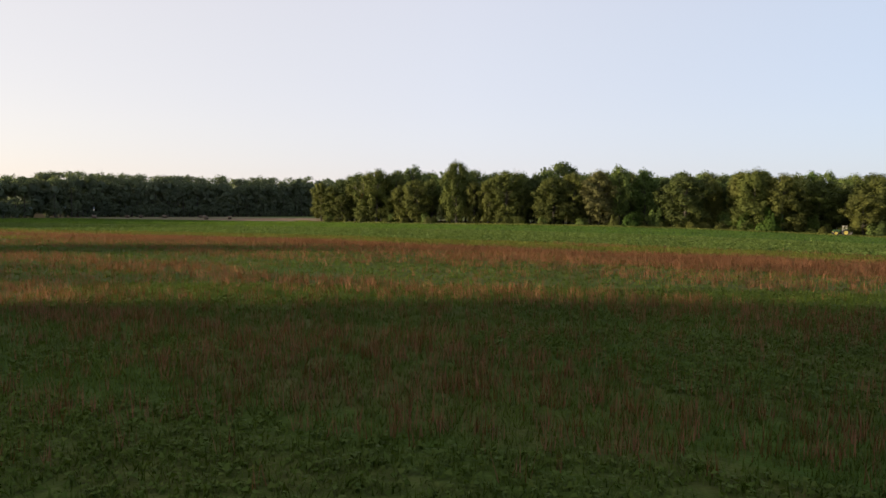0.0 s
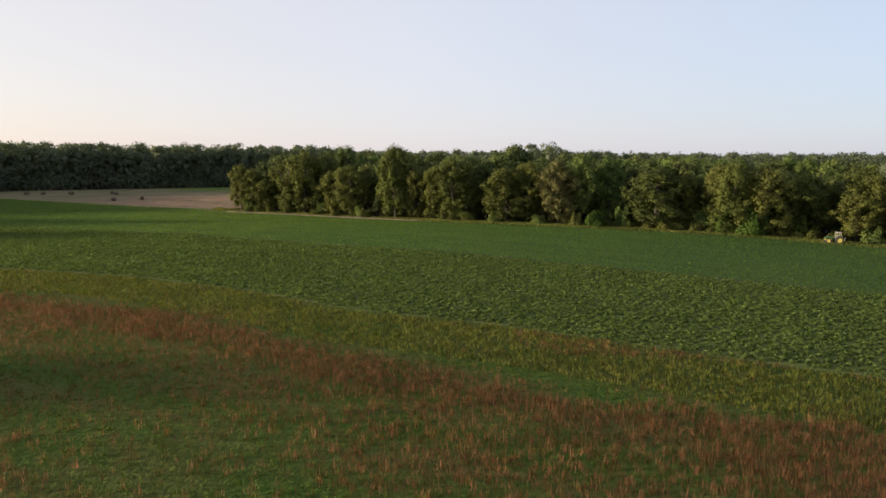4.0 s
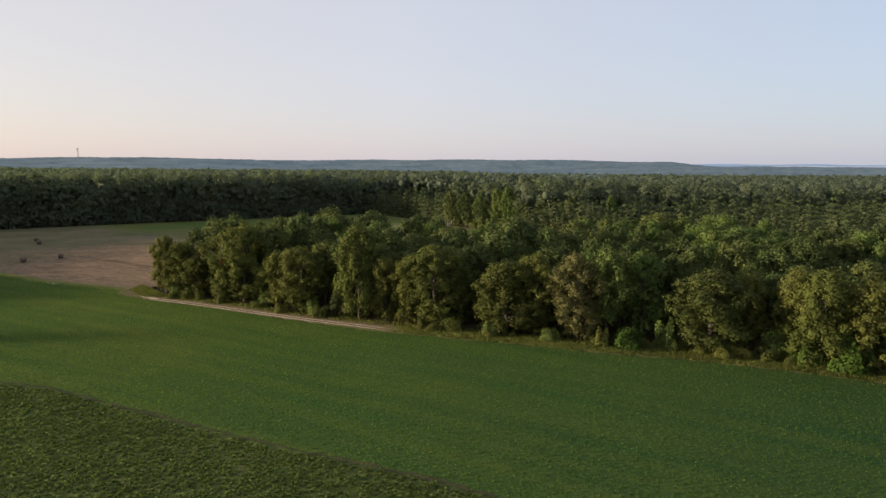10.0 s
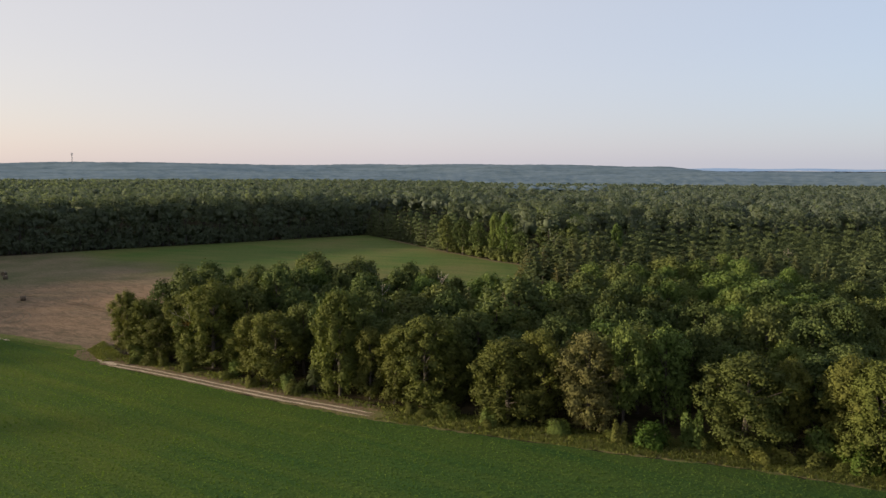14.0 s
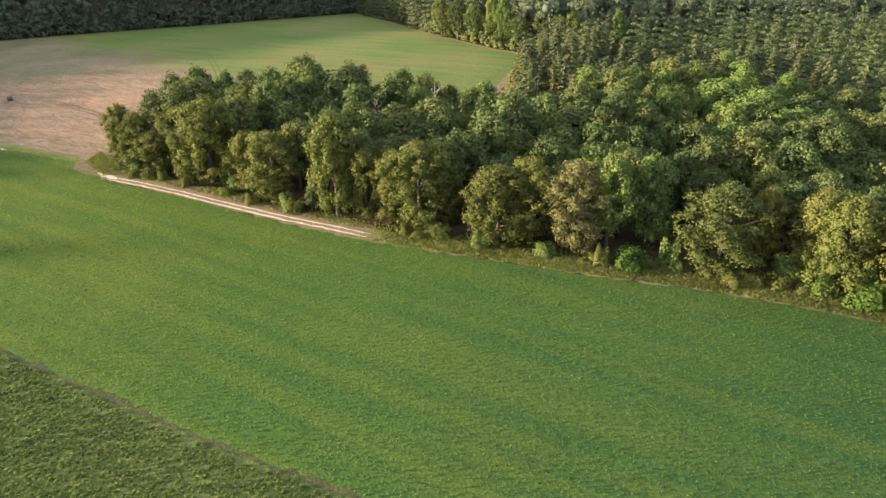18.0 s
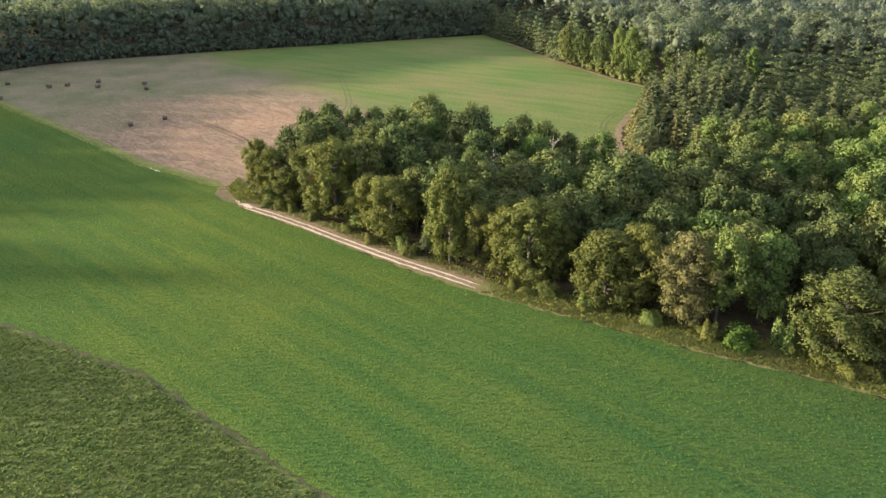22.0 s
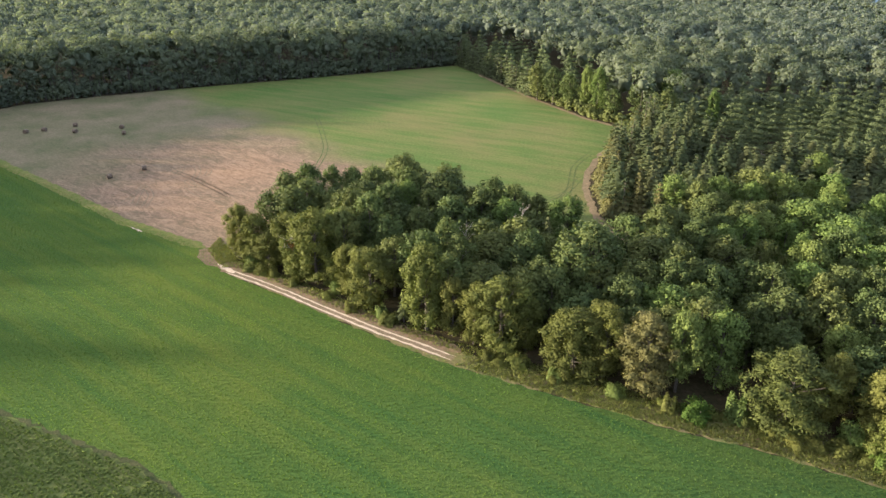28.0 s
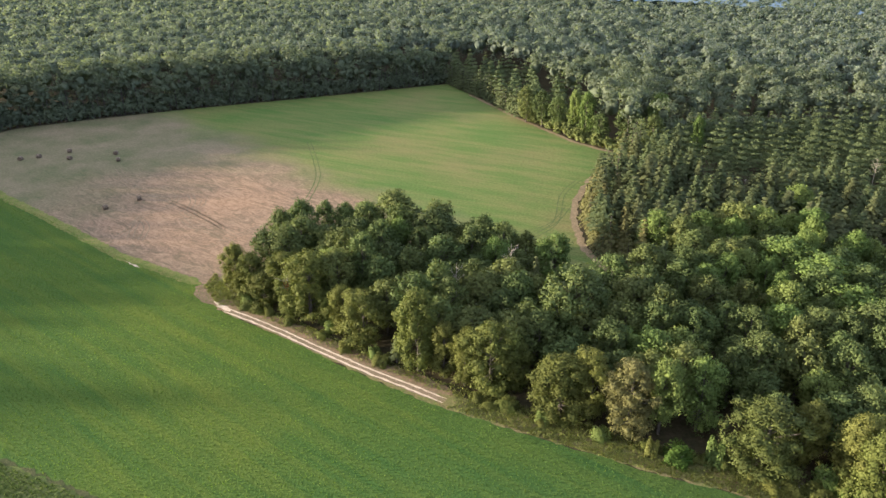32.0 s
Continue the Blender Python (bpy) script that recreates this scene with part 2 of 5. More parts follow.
M_TAN = ground_material("tan_earth", [(0.35, (0.13, 0.105, 0.06)), (0.65, (0.20, 0.15, 0.09))], 0.1, [(0.35, (0.115, 0.10, 0.052)), (0.65, (0.215, 0.16, 0.10))], 0.5)
M_DIRT = ground_material("brown_dirt", [(0.35, (0.12, 0.088, 0.052)), (0.65, (0.19, 0.135, 0.085))], 0.15, [(0.35, (0.10, 0.088, 0.045)), (0.65, (0.20, 0.14, 0.09))], 0.6)
M_GREENRUT = ground_material("green_rut", [(0.35, (0.052, 0.080, 0.025)), (0.65, (0.086, 0.098, 0.038))], 0.1, [(0.35, (0.05, 0.078, 0.025)), (0.65, (0.09, 0.095, 0.038))], 0.5)
M_BROADLEAF = leaf_material("broad_leaves", (0.0440, 0.0583, 0.0151), (0.0880, 0.0990, 0.0248), (0.1144, 0.1232, 0.0324), 0.4)
# the copse's inner shade is put into this darker, greener leaf colour
M_SHADED_INNERLEAF = leaf_material("shaded_inner_leaves", (0.0336, 0.0550, 0.0209), (0.0706, 0.0924, 0.0308), (0.1120, 0.1276, 0.0385), 0.4)
M_OLIVE = leaf_material("olive_needles", (0.046, 0.062, 0.017), (0.066, 0.082, 0.023), (0.088, 0.1, 0.03), 0.1)
M_PALELEAF = leaf_material("pale_leaves", (0.054, 0.092, 0.024), (0.09, 0.128, 0.034), (0.135, 0.165, 0.048))
M_BROWNLEAF = leaf_material("olive_brown_needles", (0.07, 0.072, 0.028), (0.096, 0.096, 0.037), (0.124, 0.118, 0.046), 0.1)
M_PINE = leaf_material("pine_needles", (0.056, 0.076, 0.034), (0.08, 0.098, 0.043), (0.108, 0.118, 0.051))
M_SHRUB = leaf_material("bright_shrub_leaves", (0.0300, 0.0562, 0.0101), (0.0510, 0.0872, 0.0149), (0.0900, 0.1125, 0.0237))
M_ORANGE = leaf_material("rust_leaves", (0.20, 0.08, 0.03), (0.30, 0.13, 0.05), (0.38, 0.18, 0.07))
# both leaf colours are lifted and blued: the haze of distance is painted in
M_HAZED_WOODS = leaf_material("hazed_wood_leaves", (0.08, 0.106, 0.072), (0.108, 0.134, 0.088), (0.13, 0.152, 0.096), 0.0, 0.45)
M_HAZED_FOREST = leaf_material("hazed_forest_leaves", (0.09, 0.12, 0.098), (0.12, 0.15, 0.118), (0.144, 0.166, 0.126), 0.0, 0.5)
M_BARK = plain_material("bark", (0.045, 0.038, 0.030), 0.9, 0, 0.35, 3.0)
M_PALEBARK = plain_material("bleached_wood", (0.21, 0.185, 0.15), 0.85, 0, 0.25, 3.0)
M_REDGRASS = leaf_material("red_grass", (0.1090, 0.0534, 0.0290), (0.1794, 0.0853, 0.0449), (0.2564, 0.1363, 0.0727), 0.0)
M_GOLDGRASS = leaf_material("yellow_grass", (0.078, 0.088, 0.016), (0.104, 0.11, 0.021), (0.13, 0.126, 0.029), 0.0, 0.3, 0.12)
M_GRASS = leaf_material("green_grass", (0.0448, 0.0782, 0.0132), (0.0694, 0.1035, 0.0176), (0.0986, 0.1173, 0.0264), 0.0, 0.3)
M_BEAN = leaf_material("bean_leaves", (0.05, 0.08, 0.021), (0.06, 0.09, 0.024), (0.074, 0.099, 0.029), 0.0, 0.55, 0.35)
M_WEED = leaf_material("verge_weeds", (0.0919, 0.1286, 0.0275), (0.1510, 0.1739, 0.0440), (0.2494, 0.2268, 0.0770), 0.0)
M_CROPLEAF = leaf_material("crop_leaves", (0.046, 0.097, 0.019), (0.061, 0.112, 0.021), (0.086, 0.125, 0.026), 0.0, 0.6, 0.35, True)


# ---- mesh helpers ----
def mesh_of(name, verts, faces, mat, normals=None):
    """A mesh from arrays of corners and equal-sized faces; normals: the way each corner of a leafy mass faces."""
    verts, faces = np.asarray(verts, np.float32), np.asarray(faces, np.int32)
    me = bpy.data.meshes.new(name)
    n, k = faces.shape
    me.vertices.add(len(verts)), me.loops.add(n * k), me.polygons.add(n)
    me.vertices.foreach_set("co", verts.ravel())
    me.loops.foreach_set("vertex_index", faces.ravel())
    me.polygons.foreach_set("loop_start", np.arange(0, n * k, k, dtype=np.int32))
    me.update(calc_edges=True)
    if normals is not None:
        me.normals_split_custom_set_from_vertices(np.asarray(normals, np.float32))
    me.materials.append(mat)
    return me


def part(name, me, parent, label=""):
    ob = new(name, me)
    ob.parent = parent
    return tagged(ob, label) if label else ob


def thing(name, m, label, category, group="", kind=""):
    ob = new(name)
    ob.matrix_world = m
    return tagged(ob, label, category, group, kind)


def bm_mesh(name, bm, mat, smooth=False):
    me = bpy.data.meshes.new(name)
    bmesh.ops.recalc_face_normals(bm, faces=bm.faces)
    bm.to_mesh(me)
    bm.free()
    if smooth:
        me.polygons.foreach_set("use_smooth", [True] * len(me.polygons))
    me.materials.append(mat)
    return me


def unitary(d):
    return d / (np.linalg.norm(d, axis=1, keepdims=True) + 1e-9)


def cards(rng, centres, size, normals=None, tilt=0.8, droop=0.0, aspect=0.8, along=None, shade=None, keen=1.0):
    """Leaf sprays: one pointed blade at each centre, facing about along normals; along: the way they point; shade: the way the leafy mass faces there."""
    n = len(centres)
    d = rng.normal(size=(n, 3)) * tilt
    if normals is not None:
        d = d + normals
    d = unitary(d)
    w = rng.normal(size=(n, 3)) if along is None else along + rng.normal(size=(n, 3)) * 0.35
    v = unitary(w - d * np.sum(w * d, axis=1, keepdims=True))
    u = np.cross(v, d)
    s = (size * rng.uniform(0.6, 1.4, n))[:, None] * 0.5
    u, v = u * s * aspect, v * s
    k = rng.uniform(-0.5, 0.5, (n, 1))
    q = np.stack([centres - u - v * 0.6, centres + u - v * (0.6 + 0.4 * k), centres + v * 1.2 + u * k], 1)
    q[:, :, 2] -= droop * rng.random((n, 1))
    face = d if shade is None else unitary(unitary(shade) + d * keen)
    away = np.sum(np.cross(q[:, 1] - q[:, 0], q[:, 2] - q[:, 0]) * face, axis=1) < 0
    q[away] = q[away][:, ::-1]
    return q.reshape(-1, 3), np.arange(3 * n).reshape(-1, 3), np.repeat(face, 3, axis=0)


def unit(rng, n):
    d = rng.normal(size=(n, 3))
    return d / np.linalg.norm(d, axis=1, keepdims=True)


def limb(bm, a, b, ra, rb, sides=6):
    """A tapered stick from a to b."""
    a, b = Vector(a), Vector(b)
    q = (b - a).to_track_quat("Z", "Y")
    rings = []
    for p, r in ((a, ra), (b, rb)):
        rings.append([bm.verts.new(p + q @ Vector((r * math.cos(2 * math.pi * i / sides), r * math.sin(2 * math.pi * i / sides), 0))) for i in range(sides)])
    for i in range(sides):
        bm.faces.new((rings[0][i], rings[0][(i + 1) % sides], rings[1][(i + 1) % sides], rings[1][i]))
    bm.faces.new(rings[1])


def ball():
    """A round lump of 24 quads."""
    vs, fs, seen = [], [], {}
    for ax in range(3):
        for s in (-1, 1):
            for i in range(2):
                for j in range(2):
                    q = []
                    for du, dv in ((0, 0), (1, 0), (1, 1), (0, 1)):
                        c = [0.0, 0.0, 0.0]
                        c[ax], c[(ax + 1) % 3], c[(ax + 2) % 3] = s, i + du - 1.0, j + dv - 1.0
                        key = tuple(c)
                        if key not in seen:
                            seen[key] = len(vs)
                            vs.append(np.array(c) / np.linalg.norm(c))
                        q.append(seen[key])
                    fs.append(q if s > 0 else q[::-1])
    return np.array(vs), np.array(fs)


BALL_V, BALL_F = ball()


def lumps(rng, centres, radii):
    """Rough leafy masses inside the crowns, one at each centre."""
    n, k = len(centres), len(BALL_V)
    j = rng.uniform(0.68, 1.22, (n, k, 1))
    v = centres[:, None, :] + BALL_V[None] * radii[:, None, :] * j
    f = BALL_F[None] + (np.arange(n) * k)[:, None, None]
    f = f.reshape(-1, 4)
    return v.reshape(-1, 3), np.concatenate([f[:, :3], f[:, (0, 2, 3)]]), unitary(np.tile(BALL_V, (n, 1)) + rng.normal(size=(n * k, 3)) * 0.6)


def joined(*sets):
    vs, fs, ns, n = [], [], [], 0
    for v, f, w in sets:
        vs.append(v), fs.append(f + n), ns.append(w)
        n += len(v)
    return np.concatenate(vs), np.concatenate(fs), np.concatenate(ns)


# ---- trees: unit meshes about 1 m wide in plan and 1 m high, scaled to each tree ----
def broadleaf_parts(seed, height, radius, skirt, count, mat, size=0.5, droop=0.0, step=1):
    """Trunk with limbs, and a crown of leaf sprays on many small lobes; skirt: where the foliage starts, as a share of the height."""
    rng = np.random.default_rng(seed)
    lobes = []
    n = 84
    turn = rng.uniform(0, 6.28, 3)
    for i in range(n):
        f = (i + 0.5) / n
        z = skirt + (0.95 - skirt) * f ** 0.88
        a = i * 2.4 + rng.uniform(-0.5, 0.5)
        full = min(1.0, 0.72 + f * 1.1) if f < 0.55 else math.sqrt(max(0.12, 1 - ((f - 0.55) / 0.49) ** 2.6))
        full *= 1 + 0.2 * math.sin(a + turn[0] + f * 3) + 0.18 * math.sin(2 * a + turn[1] + f * 6) + 0.17 * math.sin(f * 11 + turn[2])
        r = radius * rng.uniform(0.12, 0.30)
        w = max(0.1, radius * full * rng.uniform(0.55, 1.0) - r * 0.55)
        lobes.append((w * math.cos(a), w * math.sin(a), z * height - r * 0.5 * f, r, r * rng.uniform(0.8, 1.35)))
    lobes.append((rng.uniform(-0.12, 0.12) * radius, rng.uniform(-0.12, 0.12) * radius, height * 0.93, radius * 0.26, radius * 0.28))
    share = np.array([l[3] ** 2 for l in lobes])
    share = (share / share.sum() * count).astype(int) + 4
    pts, nor, soft = [], [], []
    for (x, y, z, r, rz), k in zip(lobes, share):
        d = unit(rng, k)
        d[:, 2] = np.abs(d[:, 2]) * np.where(rng.random(k) < 0.72, 1, -1)
        rad = (0.5 + 0.95 * rng.random(k) ** 0.8)[:, None]
        pts.append(np.array((x, y, z)) + d * rad * np.array((r, r, rz)))
        nor.append(d)
        soft.append(d + np.array((x, y, 0.0)) * (0.35 / radius) + np.array((0, 0, 0.1)))
    pts, nor, soft = np.concatenate(pts), np.concatenate(nor), np.concatenate(soft)
    pts[:, 2] = np.maximum(pts[:, 2], 0.25)
    core = np.array([(0.96 * x, 0.96 * y, z) for x, y, z, *_ in lobes[::step]])
    size3 = np.array([(r, r, rz) for *_, r, rz in lobes[::step]]) * 0.58
    lv, lf, ln = lumps(rng, core, size3)
    lv[:, 2] = np.maximum(lv[:, 2], 0.2)
    way = None
    if droop:
        way = nor * np.array((0.8, 0.8, 0.0)) + np.array((0, 0, -droop))
    v, f, w = joined(cards(rng, pts, size, nor, 0.55, 0.0, 0.75 if not droop else 0.45, way, soft), (lv, lf, ln))
    crown = mesh_of("crown", v, f, mat, w)
    bm = bmesh.new()
    tr = 0.016 * height + 0.05
    limb(bm, (0, 0, -0.15), (0.1, 0.05, height * 0.35), tr * 1.25, tr * 0.85, 8)
    limb(bm, (0.1, 0.05, height * 0.35), (0.0, 0.1, height * 0.86), tr * 0.85, tr * 0.2, 8)
    for i, (x, y, z, r, _) in enumerate(lobes):
        if i % 4 == 0:
            z0 = max(height * 0.18, z * 0.72)
            limb(bm, (0.05, 0.05, z0), (x, y, z), tr * 0.35, tr * 0.08, 5)
    return bm_mesh("trunk", bm, M_BARK), crown


def pine_parts(seed, height, radius, skirt, count, mat, size=0.55):
    """A pine or cedar: whorls of drooping boughs, narrowing to a loose point."""
    rng = np.random.default_rng(seed)
    bm = bmesh.new()
    tr = 0.012 * height + 0.05
    limb(bm, (0, 0, -0.15), (0.05, 0, height * 0.97), tr, tr * 0.12, 8)
    pts, nor, way = [], [], []
    tiers = max(8, int(height * 0.72))
    boughs = []
    for i in range(tiers):
        f = skirt + (0.98 - skirt) * i / (tiers - 1)
        g = (f - skirt) / (1 - skirt)
        w = radius * (1 - g) ** 0.85 * (0.55 + 0.45 * min(1, g * 5 + 0.4)) + 0.25
        for j in range(5):
            a = j * 1.257 + i * 0.7 + rng.uniform(-0.4, 0.4)
            boughs.append((f * height, w * rng.uniform(0.6, 1.12), a))
    k = max(3, count // len(boughs))
    for z, w, a in boughs:
        s = rng.uniform(0.25, 1.0, k)
        c = np.stack([np.cos(a) * w * s, np.sin(a) * w * s, z - 0.22 * w * s ** 1.5 + 0.05 * w], 1)
        c += rng.normal(size=(k, 3)) * np.array((0.16, 0.16, 0.10)) * (0.5 + w * 0.35)
        pts.append(c)
        nor.append(np.tile((math.cos(a) * 0.7, math.sin(a) * 0.7, 0.8), (k, 1)))
        way.append(np.tile((math.cos(a), math.sin(a), -0.1), (k, 1)))
    for z, w, a in boughs[::2]:
        limb(bm, (0, 0, z), (math.cos(a) * w * 0.8, math.sin(a) * w * 0.8, z - 0.12 * w), tr * 0.18, tr * 0.04, 4)
    zs = np.linspace(skirt + 0.05, 0.85, 7)
    core = lumps(rng, np.stack([zs * 0, zs * 0, zs * height], 1), np.stack([radius * 0.42 * (1.02 - zs), radius * 0.42 * (1.02 - zs), zs * 0 + height * 0.07], 1))
    nor = np.concatenate(nor)
    v, f, w = joined(cards(rng, np.concatenate(pts), size, nor, 0.5, 0.15, 0.55, np.concatenate(way), nor, 0.6), core)
    return bm_mesh("trunk", bm, M_BARK), mesh_of("crown", v, f, mat, w)


def shrub_parts(seed, count, mat):
    rng = np.random.default_rng(seed)
    d = unit(rng, count)
    d[:, 2] = np.abs(d[:, 2])
    p = d * rng.uniform(0.6, 1.1, count)[:, None] * np.array((3.0, 3.0, 4.8)) * (0.8 + 0.2 * np.sin(d[:, :1] * 7 + seed))
    v, f, w = cards(rng, p, 0.4, d, 0.6, shade=d + p * (0, 0, 0.1))
    bm = bmesh.new()
    for i in range(6):
        a = i * 1.05
        limb(bm, (0, 0, -0.1), (1.6 * math.cos(a), 1.6 * math.sin(a), 3.2), 0.08, 0.03, 5)
    return bm_mesh("stems", bm, M_BARK), mesh_of("crown", v, f, mat, w)


H0, R0 = 18.0, 5.0          # the size at which the tree models are made
FRONT = [broadleaf_parts(10 + i, H0, R0, s, 15000, M_BROADLEAF, 0.34) for i, s in enumerate((0.03, 0.05, 0.08, 0.04))]
LEAFY = [broadleaf_parts(20 + i, H0, R0, s, 5200, M_SHADED_INNERLEAF, 0.5, step=2) for i, s in enumerate((0.1, 0.15, 0.2, 0.25, 0.3))]
PALE = [broadleaf_parts(30 + i, H0, R0, s, 6000, M_PALELEAF, 0.46, step=2) for i, s in enumerate((0.1, 0.2, 0.28))]
BROWN = [broadleaf_parts(40, H0, 4.6, 0.03, 14000, M_BROWNLEAF, 0.42, 0.9)]
FEATHERY = [broadleaf_parts(41, H0, R0, 0.04, 14000, M_OLIVE, 0.46, -0.8)]
PINES = [pine_parts(50 + i, H0, 3.0, s, 3600, M_PINE, 0.62) for i, s in enumerate((0.1, 0.25, 0.35))]
BROWN_PINES = [pine_parts(55 + i, H0, 3.4, s, 4600, M_BROWNLEAF, 0.6) for i, s in enumerate((0.05, 0.1))]
SHRUBS = [shrub_parts(60 + i, 2400, m) for i, m in enumerate((M_SHRUB, M_BROADLEAF, M_PALELEAF))]
rng_place = random.Random(5)


def plant(kind, models, x, y, height, radius, label, category, group, r0=R0, h0=H0):
    """One tree: an Empty at its foot, with trunk and crown."""
    trunk, crown = rng_place.choice(models)
    ob = thing(kind, pose(x, y, float(land(x)), rng_place.uniform(-2, 2), rng_place.uniform(-2, 2), rng_place.uniform(0, 360)), label, category, group)
    ob.scale = (radius / r0, radius / r0, height / h0)
    part("stems" if "shrub" in kind else "trunk", trunk, ob)
    part("crown", crown, ob)
    return ob


# ---- plan of the land ----
NEAR_LINE = [(-330, 150), (-94, 43), (-68, 34), (-45, 26.8), (-26, 16.6), (-12, 5.6), (4, -1.6), (22, -12.2), (33, -18), (120, -62), (420, -210)]
FURROW = [(-330, 205), (-160, 122), (-93, 96), (-58, 85), (-23, 65), (0, 54), (15, 44), (36, 30), (130, -25), (420, -190)]
CROP_EDGE = [(-83, 167), (-72, 153.5), (-52, 143), (-33, 131.5), (-11, 120), (14, 111), (30, 105.5), (44, 102), (58, 97), (70, 92), (82, 84), (92, 80), (130, 60), (420, -95)]
STUBBLE_EDGE = [(-262, 274), (-186, 227), (-149, 204), (-115, 182), (-104, 177), (-83, 167)]
WOOD_WALL = [(-262, 275), (-238, 313), (-219, 328), (-175, 358), (-123, 388), (-89, 409), (-42, 438)]
BACK_RIGHT = [(-42, 438), (-26, 412), (3, 360), (29, 321), (45, 307), (40, 285), (30, 263), (25, 244), (23, 227), (25, 203), (32, 186), (42, 172)]
COPSE_BACK = [(42, 172), (33, 178), (18, 181), (-5, 183), (-15, 193), (-30, 202), (-58, 200), (-68, 180), (-79, 165)]
COPSE_FRONT = [(-79, 165), (-73, 158), (-52, 148), (-33, 137), (-11, 124.5), (14, 115.5), (30, 110), (44, 106.5), (58, 102), (72, 97), (86, 91), (95, 86), (130, 66), (420, -90)]
OPEN = [(-255, -45), (-255, 262)] + WOOD_WALL[1:] + BACK_RIGHT[1:] + COPSE_BACK[1:] + COPSE_FRONT[1:] + [(420, -400), (-66, -400), (-66, -57), (-255, -50)]


def inside(poly, x, y):
    """Which of the points lie in the polygon."""
    x, y = np.asarray(x, float), np.asarray(y, float)
    hit = np.zeros(x.shape, bool)
    for (xa, ya), (xb, yb) in zip(poly, poly[1:] + poly[:1]):
        if ya != yb:
            hit ^= ((ya > y) != (yb > y)) & (x < (xb - xa) * (y - ya) / (yb - ya) + xa)
    return hit


def off_line(poly, x, y):
    """The distance of the points from the polygon's outline."""
    best = np.full(np.shape(x), 1e9)
    for (xa, ya), (xb, yb) in zip(poly, poly[1:] + poly[:1]):
        dx, dy = xb - xa, yb - ya
        t = np.clip(((x - xa) * dx + (y - ya) * dy) / (dx * dx + dy * dy + 1e-9), 0, 1)
        best = np.minimum(best, np.hypot(x - xa - t * dx, y - ya - t * dy))
    return best


def ragged(line, step=2.0, amp=0.35, seed=1):
    """A line with closer points and a small natural wander."""
    r = random.Random(seed)
    out = []
    for (xa, ya), (xb, yb) in zip(line, line[1:]):
        n = max(1, int(math.hypot(xb - xa, yb - ya) / step))
        n = min(n, 60)
        for i in range(n):
            out.append((xa + (xb - xa) * i / n + r.uniform(-amp, amp), ya + (yb - ya) * i / n + r.uniform(-amp, amp)))
    return out + [line[-1]]


SLOPE_X, SLOPE_Z = (0, 30, 50, 70, 90, 120), (0, -0.3, -0.75, -1.4, -2.2, -3.0)


def land(x):
    """The height of the land: level in the west, falling gently to the east."""
    return np.interp(x, SLOPE_X, SLOPE_Z)


def laid(bm):
    """Cuts a level sheet at the breaks of the slope and lays it on the land."""
    for x in SLOPE_X:
        bmesh.ops.bisect_plane(bm, geom=bm.verts[:] + bm.edges[:] + bm.faces[:], plane_co=(x, 0, 0), plane_no=(1, 0, 0))
    for v in bm.verts:
        v.co.z += float(land(v.co.x))


def sheet(name, outline, z, mat, label, category):
    bm = bmesh.new()
    f = bm.faces.new([bm.verts.new((x, y, z)) for x, y in outline])
    if f.normal.z < 0:
        f.normal_flip()
    bmesh.ops.triangulate(bm, faces=bm.faces)
    laid(bm)
    me = bpy.data.meshes.new(name)
    for f in bm.faces:
        f.normal_update()
        if f.normal.z < 0:
            f.normal_flip()
    bm.to_mesh(me)
    bm.free()
    me.materials.append(mat)
    return tagged(new(name, me), label, category, kind="structure")


def ribbon(name, line, width, z, mat, label, category, amp=0.12, seed=3, kind="structure"):
    """A flat strip of uneven width along a line."""
    pts = ragged(line, 1.2, amp * 0.5, seed)
    r = random.Random(seed)
    vs, fs = [], []
    for i, (x, y) in enumerate(pts):
        xa, ya = pts[max(0, i - 1)]
        xb, yb = pts[min(len(pts) - 1, i + 1)]
        n = math.hypot(xb - xa, yb - ya) + 1e-9
        nx, ny = -(yb - ya) / n, (xb - xa) / n
        taper = min(1.0, 0.25 + min(i, len(pts) - 1 - i) * 0.25)
        w = width * 0.5 * taper
        vs += [(x + nx * (w + r.uniform(-amp, amp)), y + ny * (w + r.uniform(-amp, amp)), z), (x - nx * (w + r.uniform(-amp, amp)), y - ny * (w + r.uniform(-amp, amp)), z)]
        if i:
            fs.append((2 * i - 2, 2 * i - 1, 2 * i + 1, 2 * i))
    vs = [(x, y, h + float(land(x))) for x, y, h in vs]
    return tagged(new(name, mesh_of(name, vs, fs, mat)), label, category, kind=kind)


def curved(line, n=6):
    """The same line with its corners rounded."""
    p = [line[0]] + list(line) + [line[-1]]
    out = []
    for q in range(1, len(p) - 2):
        for k in range(n):
            t = k / n
            out.append(tuple(0.5 * (2 * w1 + (w2 - w0) * t + (2 * w0 - 5 * w1 + 4 * w2 - w3) * t * t + (3 * w1 - w0 - 3 * w2 + w3) * t ** 3) for w0, w1, w2, w3 in zip(p[q - 1], p[q], p[q + 1], p[q + 2])))
    return out + [line[-1]]


def shifted(line, d):
    out = []
    for i, (x, y) in enumerate(line):
        xa, ya = line[max(0, i - 1)]
        xb, yb = line[min(len(line) - 1, i + 1)]
        n = math.hypot(xb - xa, yb - ya)
        out.append((x - (yb - ya) / n * d, y + (xb - xa) / n * d))
    return out


